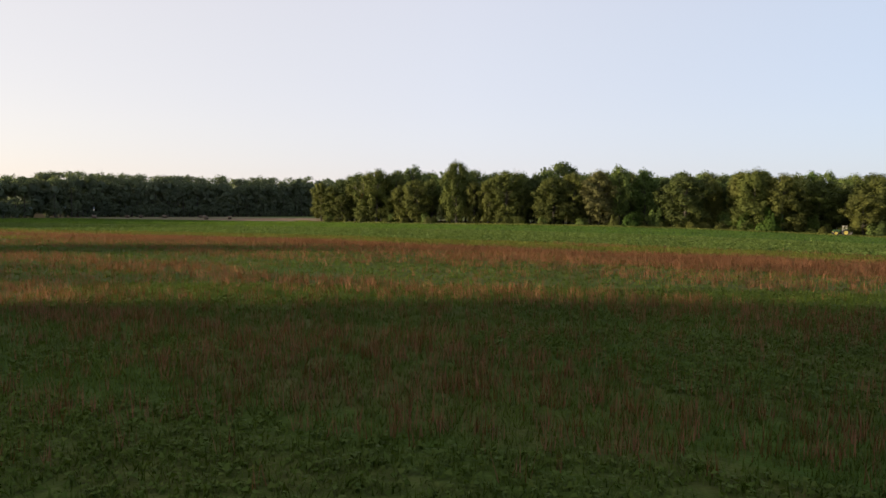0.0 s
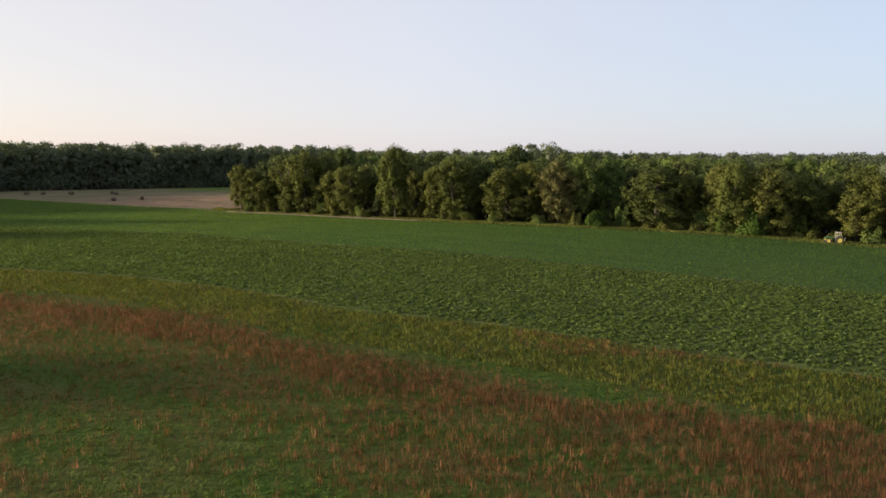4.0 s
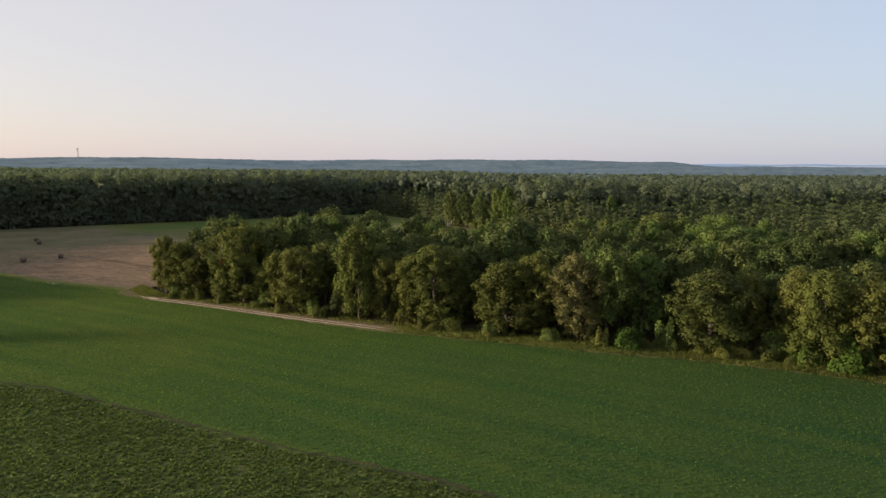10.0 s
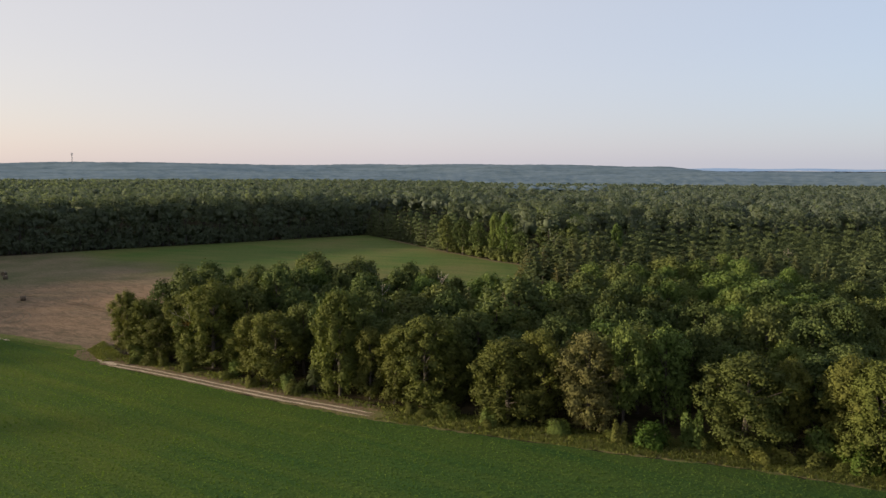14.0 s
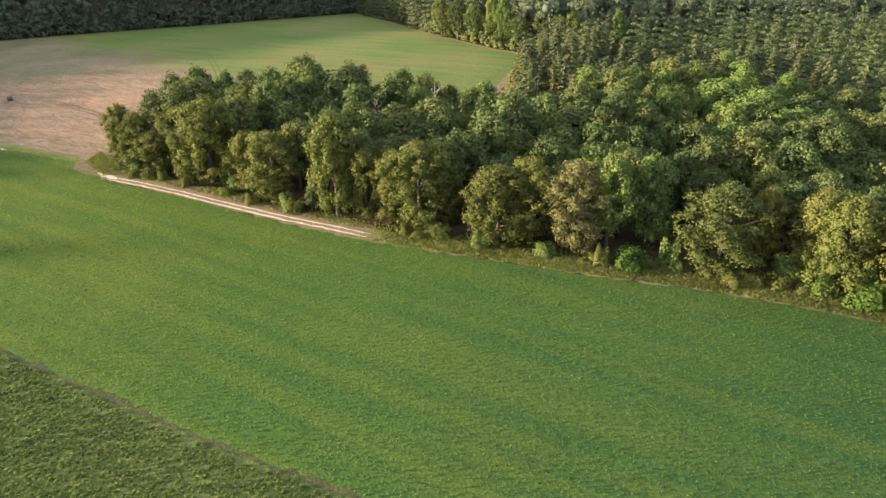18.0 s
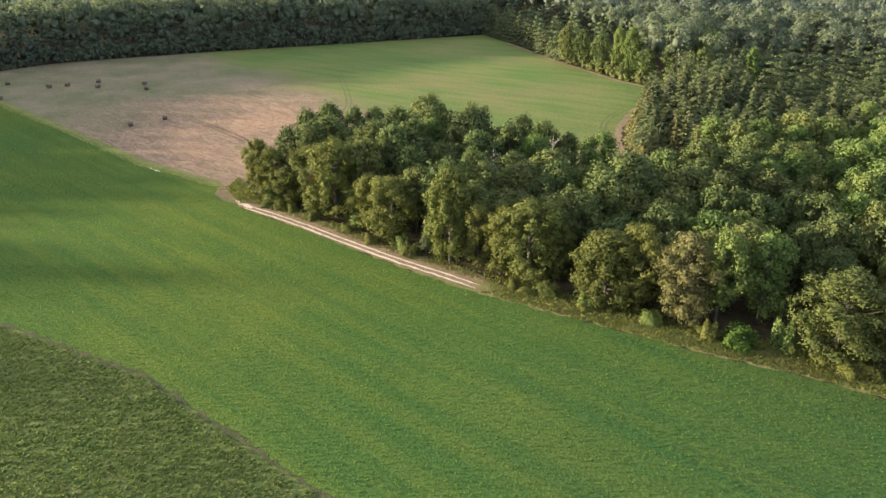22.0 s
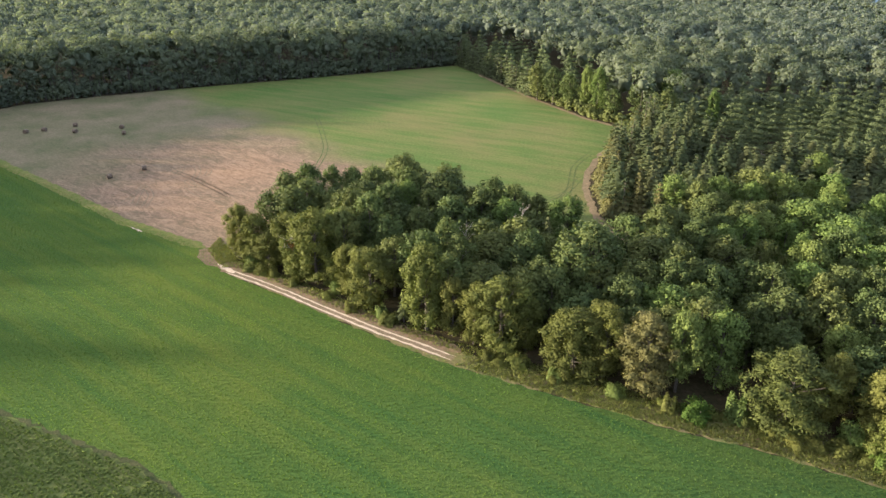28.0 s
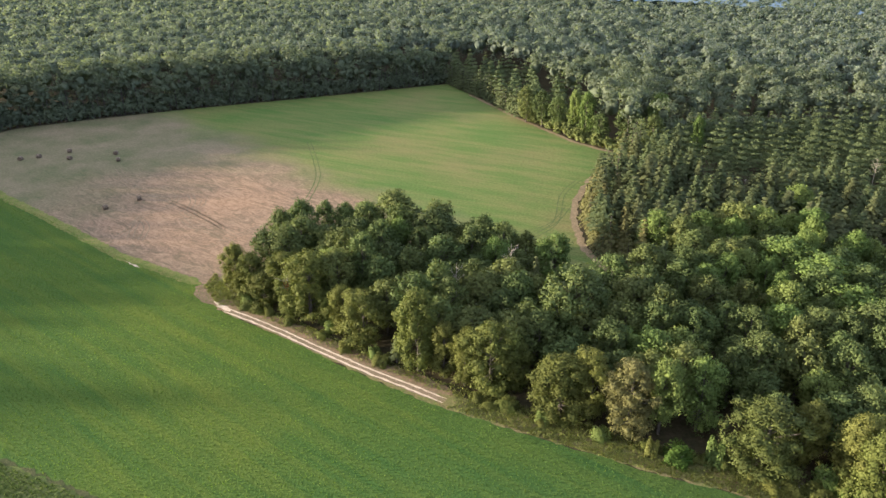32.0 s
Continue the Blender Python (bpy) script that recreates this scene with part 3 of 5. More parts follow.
_bm = bmesh.new()
bmesh.ops.create_circle(_bm, cap_ends=True, radius=4650, segments=96)
laid(_bm)
tagged(new("ground", bm_mesh("ground", _bm, M_FLOOR)), "dark leaf-strewn earth reaching under the woods", "ground", kind="structure")
sheet("meadow", ragged(NEAR_LINE) + [(420, -400), (-330, -400)], 0.02, M_MEADOW, "rough meadow turf with reddish tall grass", "meadow")
sheet("bean_field", ragged(NEAR_LINE) + ragged(FURROW)[::-1], 0.03, M_SOY, "strip of olive green bean plants on brown earth", "field")
sheet("crop_field", ragged(FURROW) + ragged(CROP_EDGE)[::-1] + ragged(STUBBLE_EDGE)[::-1], 0.04, M_CROP, "smooth green crop field beside the copse", "field")
sheet("hay_field", ragged(STUBBLE_EDGE, 2, 0.8) + ragged([(-83, 167), (-72, 176), (-60, 205), (-20, 200), (-5, 180), (20, 178), (42, 172)]) + ragged(BACK_RIGHT)[::-1] + ragged(WOOD_WALL)[::-1], 0.03,
      M_HAYFIELD, "hay field, pinkish brown stubble turning to green regrowth", "field")
sheet("verge", ragged(CROP_EDGE, 1.5, 0.4, 4) + ragged(shifted(CROP_EDGE, 5.5), 1.5, 0.8, 5)[::-1], 0.055, M_VERGE, "dry grassy verge along the wood edge", "verge")
ribbon("field_margin", STUBBLE_EDGE, 3.6, 0.052, M_MARGIN, "yellow-green grassy margin between crop and stubble", "verge", 0.45, 8)
ribbon("field_margin", shifted(BACK_RIGHT[1:7], -1.0), 2.2, 0.06, M_TAN, "dry brown margin along the pine edge", "verge", 0.5)
ribbon("wood_track", shifted(BACK_RIGHT[6:], -0.6), 2.3, 0.065, M_TAN, "worn earth track round the pine corner", "track", 0.4)

# ---- sandy farm track: two wheel ruts ----
TRACK = [(-71.5, 154.6), (-62, 150), (-52.4, 144.9), (-43, 139.4), (-33.2, 133.9), (-26, 130), (-19.5, 127), (-10.4, 122.3)]
for _d, _w in ((0.75, 0.46), (-0.75, 0.52)):
    ribbon("wheel_rut", shifted(TRACK, _d), _w, 0.075, M_SAND, "pale sandy wheel rut of the farm track", "track", 0.12, 7 + int(_d * 4))
ribbon("track_middle", TRACK, 2.5, 0.066, M_RUT, "worn earth between the wheel ruts", "track", 0.25, 15)
ribbon("bare_earth", [(-84, 166), (-80, 162.5), (-75, 158.5), (-68, 154.5), (-62, 151.5)], 5.0, 0.062, M_DIRT, "trodden brown earth round the end of the track", "track", 0.8, 19)
ribbon("bare_earth", shifted(TRACK, 3.0), 3.6, 0.064, M_DIRT, "bare brown earth between the track and the trees", "track", 0.5, 27)
ribbon("track_end", [(-75.5, 158.3), (-73, 156.2), (-69.5, 153.9)], 2.2, 0.08, M_SAND, "bare pale sand where the track ends", "track", 0.5)
ribbon("faint_rut", shifted([(-12, 122.6), (0, 117.6), (12, 112.6)], 0.3), 0.5, 0.07, M_VERGE, "faint worn rut fading into the verge", "track", 0.15)
ribbon("sand_patch", [(-111, 179), (-108, 176.8), (-105.5, 175.6)], 0.8, 0.07, M_SAND, "bare patch of pale sand at the field corner", "track", 0.5)
for _line in ([(-123.2, 192.6), (-123.0, 201.0), (-124.0, 213.8), (-119.8, 220.1), (-118.7, 225.0), (-120.4, 234.3)], [(-118.0, 193.2), (-121.0, 201.2), (-123.3, 209.4), (-120.3, 207.6), (-116.7, 201.8), (-114.5, 192.2)], [(-151.5, 246.3), (-138.2, 238.1), (-125.0, 230.5), (-113.0, 222.1), (-101.6, 213.7), (-91.0, 204.9)], [(-110.1, 213.2), (-102.9, 206.1), (-94.5, 202.0), (-85.1, 194.9)], [(-117.8, 236.6), (-112.8, 228.8), (-110.2, 220.1), (-104.5, 213.9)], [(-92.7, 308), (-80, 275), (-74, 254), (-71.5, 222)],
              [(-70, 222), (-84, 203), (-92, 190)], [(-110, 232), (-108, 224), (-112, 218), (-105, 212)], [(10, 205), (-5, 205), (-20, 214)], [(22, 240), (14, 220), (0, 211), (-15, 208)],
              [(-160, 262), (-140, 240), (-110, 220), (-85, 200)], [(28, 270), (20, 250), (16, 222), (4, 205)]):
    for _d in (0.85, -0.85):
        ribbon("tyre_mark", shifted(curved(_line), _d), 0.36, 0.05, M_GREENRUT if _line[0][0] > -100 and _line[0] != (-70, 222) else M_RUT, "dark curved tyre mark pressed into the field", "tyre mark", 0.1, 9, kind="stuff")


# ---- single trees ----
EDGE_TREES = [(-70.8, 163.2, 15.0, 4.3), (-61.3, 157.1, 10.2, 4.5), (-47.5, 151.8, 19, 6.0), (-42.3, 150.1, 9.4, 3.0), (-31.4, 140.8, 14.7, 5.5), (-17.4, 132.7, 20.5, 5.2), (-11.5, 130.9, 13.9, 3.5), (-6.7, 128.3, 14.5, 3.6),
              (-0.8, 126.2, 16.8, 6.0), (4.1, 127.0, 12.4, 3.8), (13.4, 119.7, 14.6, 6.2), (19.3, 120.0, 16.0, 4.8), (57.9, 111.8, 14.2, 3.7), (64.2, 105.8, 16.5, 5.2), (66.4, 101, 17, 5.5), (73, 99, 15.8, 6.1),
              (-66, 160.5, 13.5, 4.8), (-56, 159.5, 15, 5.5), (-52.5, 153.5, 12.5, 4.8), (-37.5, 146.5, 13, 4.6)]
EDGE_EAST = [(66, 104, 9.1, 4.9), (90.5, 92, 11, 4.7), (69, 108, 15, 6.3), (84, 103, 15, 6.9), (96, 95, 15.5, 6.1), (104, 88, 15, 6), (112, 82, 16, 6), (121, 78, 15, 6), (130, 73, 16, 6), (98, 104, 17, 6), (109, 97, 17, 6.5), (77, 102, 12, 5)]
INNER_TREES = [(-64.2, 170.0, 16.2, 5.2), (-56.2, 175.3, 18.2, 6.0), (-54.2, 194.2, 16.2, 3.9), (-47.0, 189.8, 17.2, 4.3), (-40.3, 186.2, 18.2, 4.2), (-32.5, 193.5, 20.2, 6.9), (-19.6, 182.5, 19.2, 8.2), (-8.7, 173.8, 18.2, 5.2), (-29.5, 166.2, 16.2, 6.6),
               (-35.6, 160.4, 20.7, 4.7), (-3.6, 150.7, 16.2, 6.9), (18.2, 146.5, 21.2, 8.0), (30.5, 150.6, 17.2, 7.4), (41.6, 166.4, 17.2, 5.2), (48.2, 155.5, 16.2, 5.7), (42.5, 140.1, 16.2, 5.2), (50.8, 144.7, 16.2, 4.7)]
INNER_EAST = [(53.5, 128.9, 17.5, 5.0), (62.3, 129.5, 17.5, 5.1), (70.3, 127.7, 17.5, 5.4), (54.3, 140.1, 17.5, 4.6), (34.1, 139.8, 16.5, 5.1), (28.0, 162.1, 17.5, 5.0), (69.0, 141.8, 17.5, 5.5), (81.4, 141.6, 18.5, 6.4), (70.4, 116.5, 15.5, 4.9),
              (51.7, 112.6, 14.5, 3.4), (51.2, 182.0, 17.5, 5.6), (88.2, 163.7, 18.5, 6.3)]
PALE_TREES = [(32.6, 116.8, 18.2, 4.1), (40.5, 119.0, 17.4, 4.7), (-1.6, 168.7, 17.6, 4.7), (13.7, 172.5, 17.6, 6.2), (55.9, 166.8, 17.6, 5.0), (64.1, 193.6, 17.6, 5.1), (74.2, 178.0, 18.6, 7.3), (66.8, 168.8, 16.6, 3.9), (80.1, 167.2, 18.6, 9.0),
              (82.2, 154.0, 17.6, 6.7), (66.8, 158.8, 17.6, 3.3), (62.6, 144.4, 16.6, 5.9), (44.1, 194.3, 17.6, 5.0), (93.5, 226.5, 17.6, 6.1), (33.5, 328, 22.0, 4.4), (28.0, 333, 21.0, 3.4), (67, 331, 22, 5.6), (77.1, 299.5, 20.6, 3.0), (63.3, 122, 14.6, 4.4)]
PINE_TREES = [(-26.0, 190.8, 17.2, 1.9), (8.2, 162.1, 16.2, 2.3), (31.4, 222.5, 15.2, 3.4), (35.8, 203.1, 16.2, 3.6), (39.3, 190.1, 16.2, 3.5), (34.5, 195, 14.2, 2.8), (43, 181, 14.2, 3.3), (42, 254.0, 17.2, 3.9), (51.4, 262.9, 18.2, 4.4),
              (60.3, 267.4, 18.2, 4.1), (59.9, 243.1, 17.2, 3.8), (67.2, 249.9, 16.2, 3.2), (58, 289, 17.0, 4.6), (50, 281, 16.0, 4.2), (66, 283, 16.5, 4.2), (46, 291, 14.0, 3.8), (31, 236.1, 16.2, 3.0), (46.0, 226.8, 16.2, 3.6), (37, 231.3, 16.2, 3.6), (51, 212, 16.2, 3.3)]
SHRUB_SPOTS = [(-28.2, 136.7, 3.8, 1.9), (60.2, 105.5, 5.5, 3.1), (42.2, 110, 6.0, 3.0), (-41.2, 146.8, 3.5, 1.9), (10.2, 118.4, 3.0, 2.6), (21.0, 114.2, 2.7, 2.5), (50.8, 104.2, 2.6, 3.0), (30.4, 110.6, 3.8, 2.0), (92.5, 88.5, 4.2, 3.4), (-66, 158, 4, 2.5), (3, 121.5, 2.6, 2.4)]
MARGIN_TREES = [(21, 339, 16.5, 4.6), (14, 345.5, 18, 5.0), (6.5, 353, 18.5, 4.6), (52, 316, 19, 7.0), (60, 306, 18, 6.0), (40, 320, 14, 4.2)]
planted = []


def plant_all(rows, kind, models, label, category, group, **kw):
    for x, y, h, r in rows:
        planted.append((x, y))
        plant(kind, models, x, y, h, r * 0.93, label, category, group, **kw)


GROUP = "trees of the copse"
plant_all(EDGE_TREES, "broadleaf_tree", FRONT, "olive green broadleaf tree leafed to the ground at the field edge", "tree", "trees at the field edge")
plant_all(EDGE_EAST, "broadleaf_tree", FRONT, "dark green broadleaf tree at the field edge near the tractor", "tree", "trees at the field edge")
plant_all(INNER_TREES, "broadleaf_tree", LEAFY, "dark green broadleaf tree inside the copse", "tree", GROUP)
plant_all(INNER_EAST, "broadleaf_tree", LEAFY, "rounded green broadleaf tree inside the copse", "tree", GROUP)
plant_all(MARGIN_TREES, "broadleaf_tree", LEAFY[:3], "green broadleaf tree at the far corner of the hay field", "tree", "trees at the hay field")
plant_all(PALE_TREES, "broadleaf_tree", PALE, "yellow-green broadleaf tree with sunlit pale foliage", "tree", "pale trees")
plant_all([(26.7, 116.5, 16.8, 5.4)], "cedar_tree", BROWN, "olive-brown cedar with drooping sprays at the field edge", "tree", r0=4.6, group="trees at the field edge")
plant_all([(50.1, 109.4, 15.2, 7.3)], "pine_tree", FEATHERY, "broad olive green pine with upswept feathery sprays at the field edge", "tree", "trees at the field edge")
plant_all([(-22.8, 135.2, 6.5, 2.4)], "cedar_tree", PINES, "small dark cedar at the field edge", "tree", r0=3.0, group="trees at the field edge")
plant_all([q for q in PINE_TREES if not 29 < q[0] < 40], "pine_tree", PINES, "brownish green pine beside the hay field", "tree", "pine trees", r0=3.0)
plant_all([q for q in PINE_TREES if 29 < q[0] < 40], "pine_tree", BROWN_PINES, "tawny olive-brown pine beside the worn track", "tree", "pine trees", r0=3.4)
plant_all(SHRUB_SPOTS, "shrub", SHRUBS[1:], "low leafy shrub at the foot of the wood edge", "shrub", "shrubs at the wood edge", r0=3.0, h0=4.8)
plant_all([(35.0, 109.2, 4.4, 3.5), (69, 97.5, 6.8, 4.2), (64, 101, 5.6, 3.5)], "shrub", SHRUBS[:1], "bright green vine-covered shrub at the wood edge", "shrub", "shrubs at the wood edge", r0=3.0, h0=4.8)
plant_all([(80.5, 97.0, 5.4, 2.2)], "shrub", SHRUBS[:1], "bright green sapling standing before the wood edge", "shrub", "shrubs at the wood edge", r0=3.0, h0=4.8)

_fr = random.Random(31)
_foot = []
for _px, _py in ragged(COPSE_FRONT[:12], 3.6, 0.9, 33):
    if -68 < _px < 100 and _fr.random() < (0.45 if _px < -8 else 0.8) and off_line(TRACK + TRACK[::-1], np.array(_px), np.array(_py)) > 2.2:
        _foot.append((_px, _py + _fr.uniform(0.6, 2.6), _fr.uniform(1.2, 3.0), _fr.uniform(1.5, 2.9)))
for _q in _foot:
    plant("shrub", SHRUBS[1:2], *_q, "low olive green bush at the foot of the wood edge", "shrub", "shrubs at the wood edge", 3.0, 4.8)
# the rest of the copse and the wood east of it, tree by tree
PLANTATION = [(28, 190), (60, 204), (74, 218), (104, 190), (150, 184), (270, 235), (240, 350), (80, 326), (46, 304), (28, 262), (24, 230)]
NOTCH = [(13, 150), (13, 190), (42, 190), (38, 170), (26, 152)]
_r = random.Random(21)
_spots = []
for _i in range(9000):
    _x, _y = _r.uniform(-80, 150), _r.uniform(50, 262)
    if len(_spots) > 265:
        break
    if inside(NOTCH, _x, _y) or (_y > 208 and not (inside(PLANTATION, _x, _y) and _x < 118)) or math.hypot((_x - 86) * 0.8, _y - 262) < 13 or inside(OPEN, _x, _y) or _x > 0.80 * _y + 6:
        continue
    if off_line(COPSE_FRONT + COPSE_FRONT[::-1], np.array(_x), np.array(_y)) < 8 or off_line(OPEN, np.array(_x), np.array(_y)) < 3.5 or min(math.hypot(_x - a, _y - b) for a, b in planted) < (5.2 if inside(PLANTATION, _x, _y) else 5.8):
        continue
    planted.append((_x, _y))
    _spots.append((_x, _y))
for _x, _y in _spots:
    _h = _r.uniform(14, 19.5) if _y > 135 else _r.uniform(12, 17)
    if inside(PLANTATION, _x, _y):
        plant("pine_tree", PINES, _x, _y, _h * _r.uniform(0.8, 1.1), _r.uniform(3.6, 5.4), "brownish green pine in the pine stand", "tree", "pine trees", 3.0)
    elif _r.random() < (0.3 if _y > 140 and _x > 40 else 0.06):
        plant("broadleaf_tree", PALE, _x, _y, _h + 1, _r.uniform(4, 6), "yellow-green broadleaf tree with sunlit pale foliage", "tree", "pale trees")
    else:
        plant("broadleaf_tree", LEAFY, _x, _y, _h, _r.uniform(3.7, 5.8), "dark green broadleaf tree inside the copse", "tree", GROUP)


# ---- the woods beyond, too many to count ----
def crowns(rng, x, y, h, r, count, size, edge, shape):
    """Leaf clumps for many trees at once. shape 0: rounded crowns, 1: pointed pines."""
    n = len(x)
    ar = np.arange(n)[:, None]
    if shape == 0:
        lob = 14
        ld = unit(rng, n * lob).reshape(n, lob, 3)
        ld[..., 2] = np.abs(ld[..., 2])
        mid = np.stack([x, y, h - r * 0.85], -1)
        c = mid[:, None, :] + ld * (r[:, None] * rng.uniform(0.4, 0.68, (n, lob)))[..., None] * np.array((1, 1, 0.85))
        c[:, 11:, 2] = rng.uniform(0.35, 0.75, (n, 3)) * h[:, None]
        low = np.nonzero(edge)[0]
        c[low, 6:, 2] = rng.uniform(0.04, 0.8, (len(low), 8)) * h[low][:, None]
        lr = r[:, None] * rng.uniform(0.28, 0.46, (n, lob))
        pick = rng.integers(0, lob, (n, count))
        d = unit(rng, n * count).reshape(n, count, 3)
        d[..., 2] = np.where(rng.random((n, count)) < 0.8, np.abs(d[..., 2]), d[..., 2])
        p = c[ar, pick] + d * (rng.uniform(0.6, 1.3, (n, count)) * lr[ar, pick])[..., None]
        p[..., 2] = np.maximum(p[..., 2], 0.3)
        soft = d + (c - mid[:, None, :])[ar, pick] * (0.4 / r)[:, None, None] * np.array((1, 1, 0.6)) + np.array((0, 0, 0.55))
        leaves = cards(rng, p.reshape(-1, 3), size, d.reshape(-1, 3), 0.5, 0.0, 0.85, None, soft.reshape(-1, 3), 0.5)
        half = np.stack([r * 0.55, r * 0.55, r * 0.55], -1)
        body = mid + np.stack([r * 0, r * 0, r * -0.45], -1)
        half[edge] *= 0.7
        return joined(leaves, lumps(rng, body, half))
    g = 1 - np.sqrt(rng.random((n, count)))
    low = np.where(edge, 0.08, 0.3)[:, None]
    z = low + (1 - low) * g
    a = rng.uniform(0, 2 * np.pi, (n, count))
    tier = (np.floor(z * 8 + rng.random((n, 1))) + rng.uniform(-0.5, 0.3, (n, 1))) / 8
    w = r[:, None] * (1 - g) ** 0.9 * rng.uniform(0.35, 1.15, (n, count)) + 0.15
    p = np.stack([x[:, None] + np.cos(a) * w, y[:, None] + np.sin(a) * w, (tier * 0.7 + z * 0.3) * h[:, None] - 0.18 * w], -1)
    d = np.stack([np.cos(a) * 0.8, np.sin(a) * 0.8, np.full_like(a, 0.7)], -1)
    p[..., 2] = np.maximum(p[..., 2], 0.3)
    way = np.stack([np.cos(a), np.sin(a), np.full_like(a, -0.1)], -1).reshape(-1, 3)
    return cards(rng, p.reshape(-1, 3), size, d.reshape(-1, 3), 0.5, 0.0, 0.6, way, d.reshape(-1, 3) + np.array((0, 0, 0.3)), 0.6)


def woods(name, x, y, h, r, count, size, mat, label, shape=0, seed=0):
    rng = np.random.default_rng(seed)
    edge = (off_line(OPEN, x, y) < 11) | ((off_line(PLANTATION, x, y) < 13) & (shape == 0))
    v, f, w = crowns(rng, x, y, h, r, count, size, edge, shape)
    v[:, 2] += land(v[:, 0])
    # trunks of those that stand at the edge
    e = np.nonzero(edge)[0]
    if len(e):
        q = np.array([(-1, -1), (1, -1), (1, 1), (-1, 1)]) * 0.22
        lo = np.stack([x[e][:, None] + q[:, 0], y[e][:, None] + q[:, 1], np.zeros((len(e), 4))], -1)
        up = np.stack([x[e][:, None] + q[:, 0] * 0.4, y[e][:, None] + q[:, 1] * 0.4, np.repeat(h[e][:, None] * 0.8, 4, 1)], -1)
        tv = np.concatenate([lo, up], 1).reshape(-1, 3)
        tv[:, 2] += land(tv[:, 0])
        base = (np.arange(len(e)) * 8)[:, None, None]
        tf = (base + np.array([[0, 1, 5, 4], [1, 2, 6, 5], [2, 3, 7, 6], [3, 0, 4, 7]])[None]).reshape(-1, 4)
        tr = new(name + "_trunks", mesh_of(name + "_trunks", tv, tf, M_BARK))
        tagged(tr, "grey-brown trunks at the edge of the woods", "tree trunks", kind="stuff")
    ob = new(name, mesh_of(name, v, f, mat, w))
    return tagged(ob, label, "woods", kind="stuff")


_g = np.random.default_rng(77)
_xs, _ys = np.meshgrid(np.arange(-620, 720, 10.2), np.arange(-60, 1190, 10.2))
_xs = (_xs + _g.uniform(-3.9, 3.9, _xs.shape)).ravel()
_ys = (_ys + _g.uniform(-3.9, 3.9, _ys.shape)).ravel()
_dist = np.hypot(_xs, _ys)
_keep = ~inside(OPEN, _xs, _ys) & (off_line(OPEN, _xs, _ys) > 3.0)
_seen = (np.abs(_xs + 0.09 * _ys) < 0.74 * _ys + 60) & (_ys > 95) & (_ys < 1130 - 0.25 * _xs)
_cast = (_xs < -252) & (_xs > -345) & (_ys < 345)
_keep &= (_seen | _cast) 
_far = np.full(_xs.shape, 1e9)
for _a, _b in planted:
    _far = np.minimum(_far, np.hypot(_xs - _a, _ys - _b))
_keep &= (_far > 6.0) & ~((_xs > -90) & (_xs < 118) & (_ys < 208) & (_ys > 40)) & ~inside(PLANTATION, _xs, _ys)
_xs, _ys, _dist = _xs[_keep], _ys[_keep], _dist[_keep]
_pine = ((off_line(BACK_RIGHT[:5] + BACK_RIGHT[:4][::-1], _xs, _ys) < 38) & (_ys > 350))
_hh = np.where(_xs < -60, _g.uniform(22, 26.2, len(_xs)), _g.uniform(20, 25.5, len(_xs)))
_rim = (_ys > 250) & (_xs < -30) & (off_line(OPEN, _xs, _ys) < 34)
_hh = np.where(_rim, _g.uniform(25.2, 28.0, len(_xs)), _hh + np.where((_ys > 250) & (off_line(OPEN, _xs, _ys) < 28), 2.5, 0))
# the wood west of the crop field has taller and lower stretches, whose shadows reach out unevenly
_west = (_xs < -225) & (_ys < 285)
_hh = np.where(_west, np.interp(_ys, (20, 45, 58, 66, 74, 81, 90, 98, 104, 111, 119, 128, 140, 160, 200, 230, 285), (17, 20, 28, 30, 26, 20, 24, 30, 31, 27, 18, 21, 28, 26, 23, 22, 23)) + _g.uniform(-1, 1, len(_xs)), _hh)
_hh = np.where(_pine, _g.uniform(15, 20, len(_xs)), _hh)
_hh[(_xs > 0) & (_ys < 230) & ~_pine] *= 0.9
_hh = np.where(_ys > 660 - 0.42 * _xs, _hh * 0.72, _hh)
_rr = np.where(_pine, _g.uniform(3.6, 5.0, len(_xs)), _g.uniform(4.6, 7.4, len(_xs)))
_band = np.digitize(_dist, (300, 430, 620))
# the two farther bands take the leaf colour with more haze in it
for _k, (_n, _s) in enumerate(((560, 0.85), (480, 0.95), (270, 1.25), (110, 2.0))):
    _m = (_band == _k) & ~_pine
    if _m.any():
        woods("woods", _xs[_m], _ys[_m], _hh[_m], _rr[_m], _n, _s, M_HAZED_WOODS if _k < 2 else M_HAZED_FOREST, "dense green broadleaf woods round the fields", 0, 100 + _k)
    _m = (_band == _k) & _pine
    if _m.any():
        woods("pine_woods", _xs[_m], _ys[_m], _hh[_m], _rr[_m], int(_n * 1.3), _s * 1.1, M_PINE, "brownish green pine stand beside the fields", 1, 200 + _k)
# the pine stand: slim pointed trees set close together
_px, _py = np.meshgrid(np.arange(20, 280, 6.0), np.arange(180, 355, 6.0))
_px, _py = (_px + _g.uniform(-2.7, 2.7, _px.shape)).ravel(), (_py + _g.uniform(-2.7, 2.7, _py.shape)).ravel()
_far = np.full(_px.shape, 1e9)
for _a, _b in planted:
    _far = np.minimum(_far, np.hypot(_px - _a, _py - _b))
_m = inside(PLANTATION, _px, _py) & ~inside(OPEN, _px, _py) & (off_line(OPEN, _px, _py) > 2.5) & (_far > 4.6) & (np.hypot((_px - 86) * 0.8, _py - 262) > 13) & (np.hypot(_px - 135, _py - 267) > 6)
_px, _py = _px[_m], _py[_m]
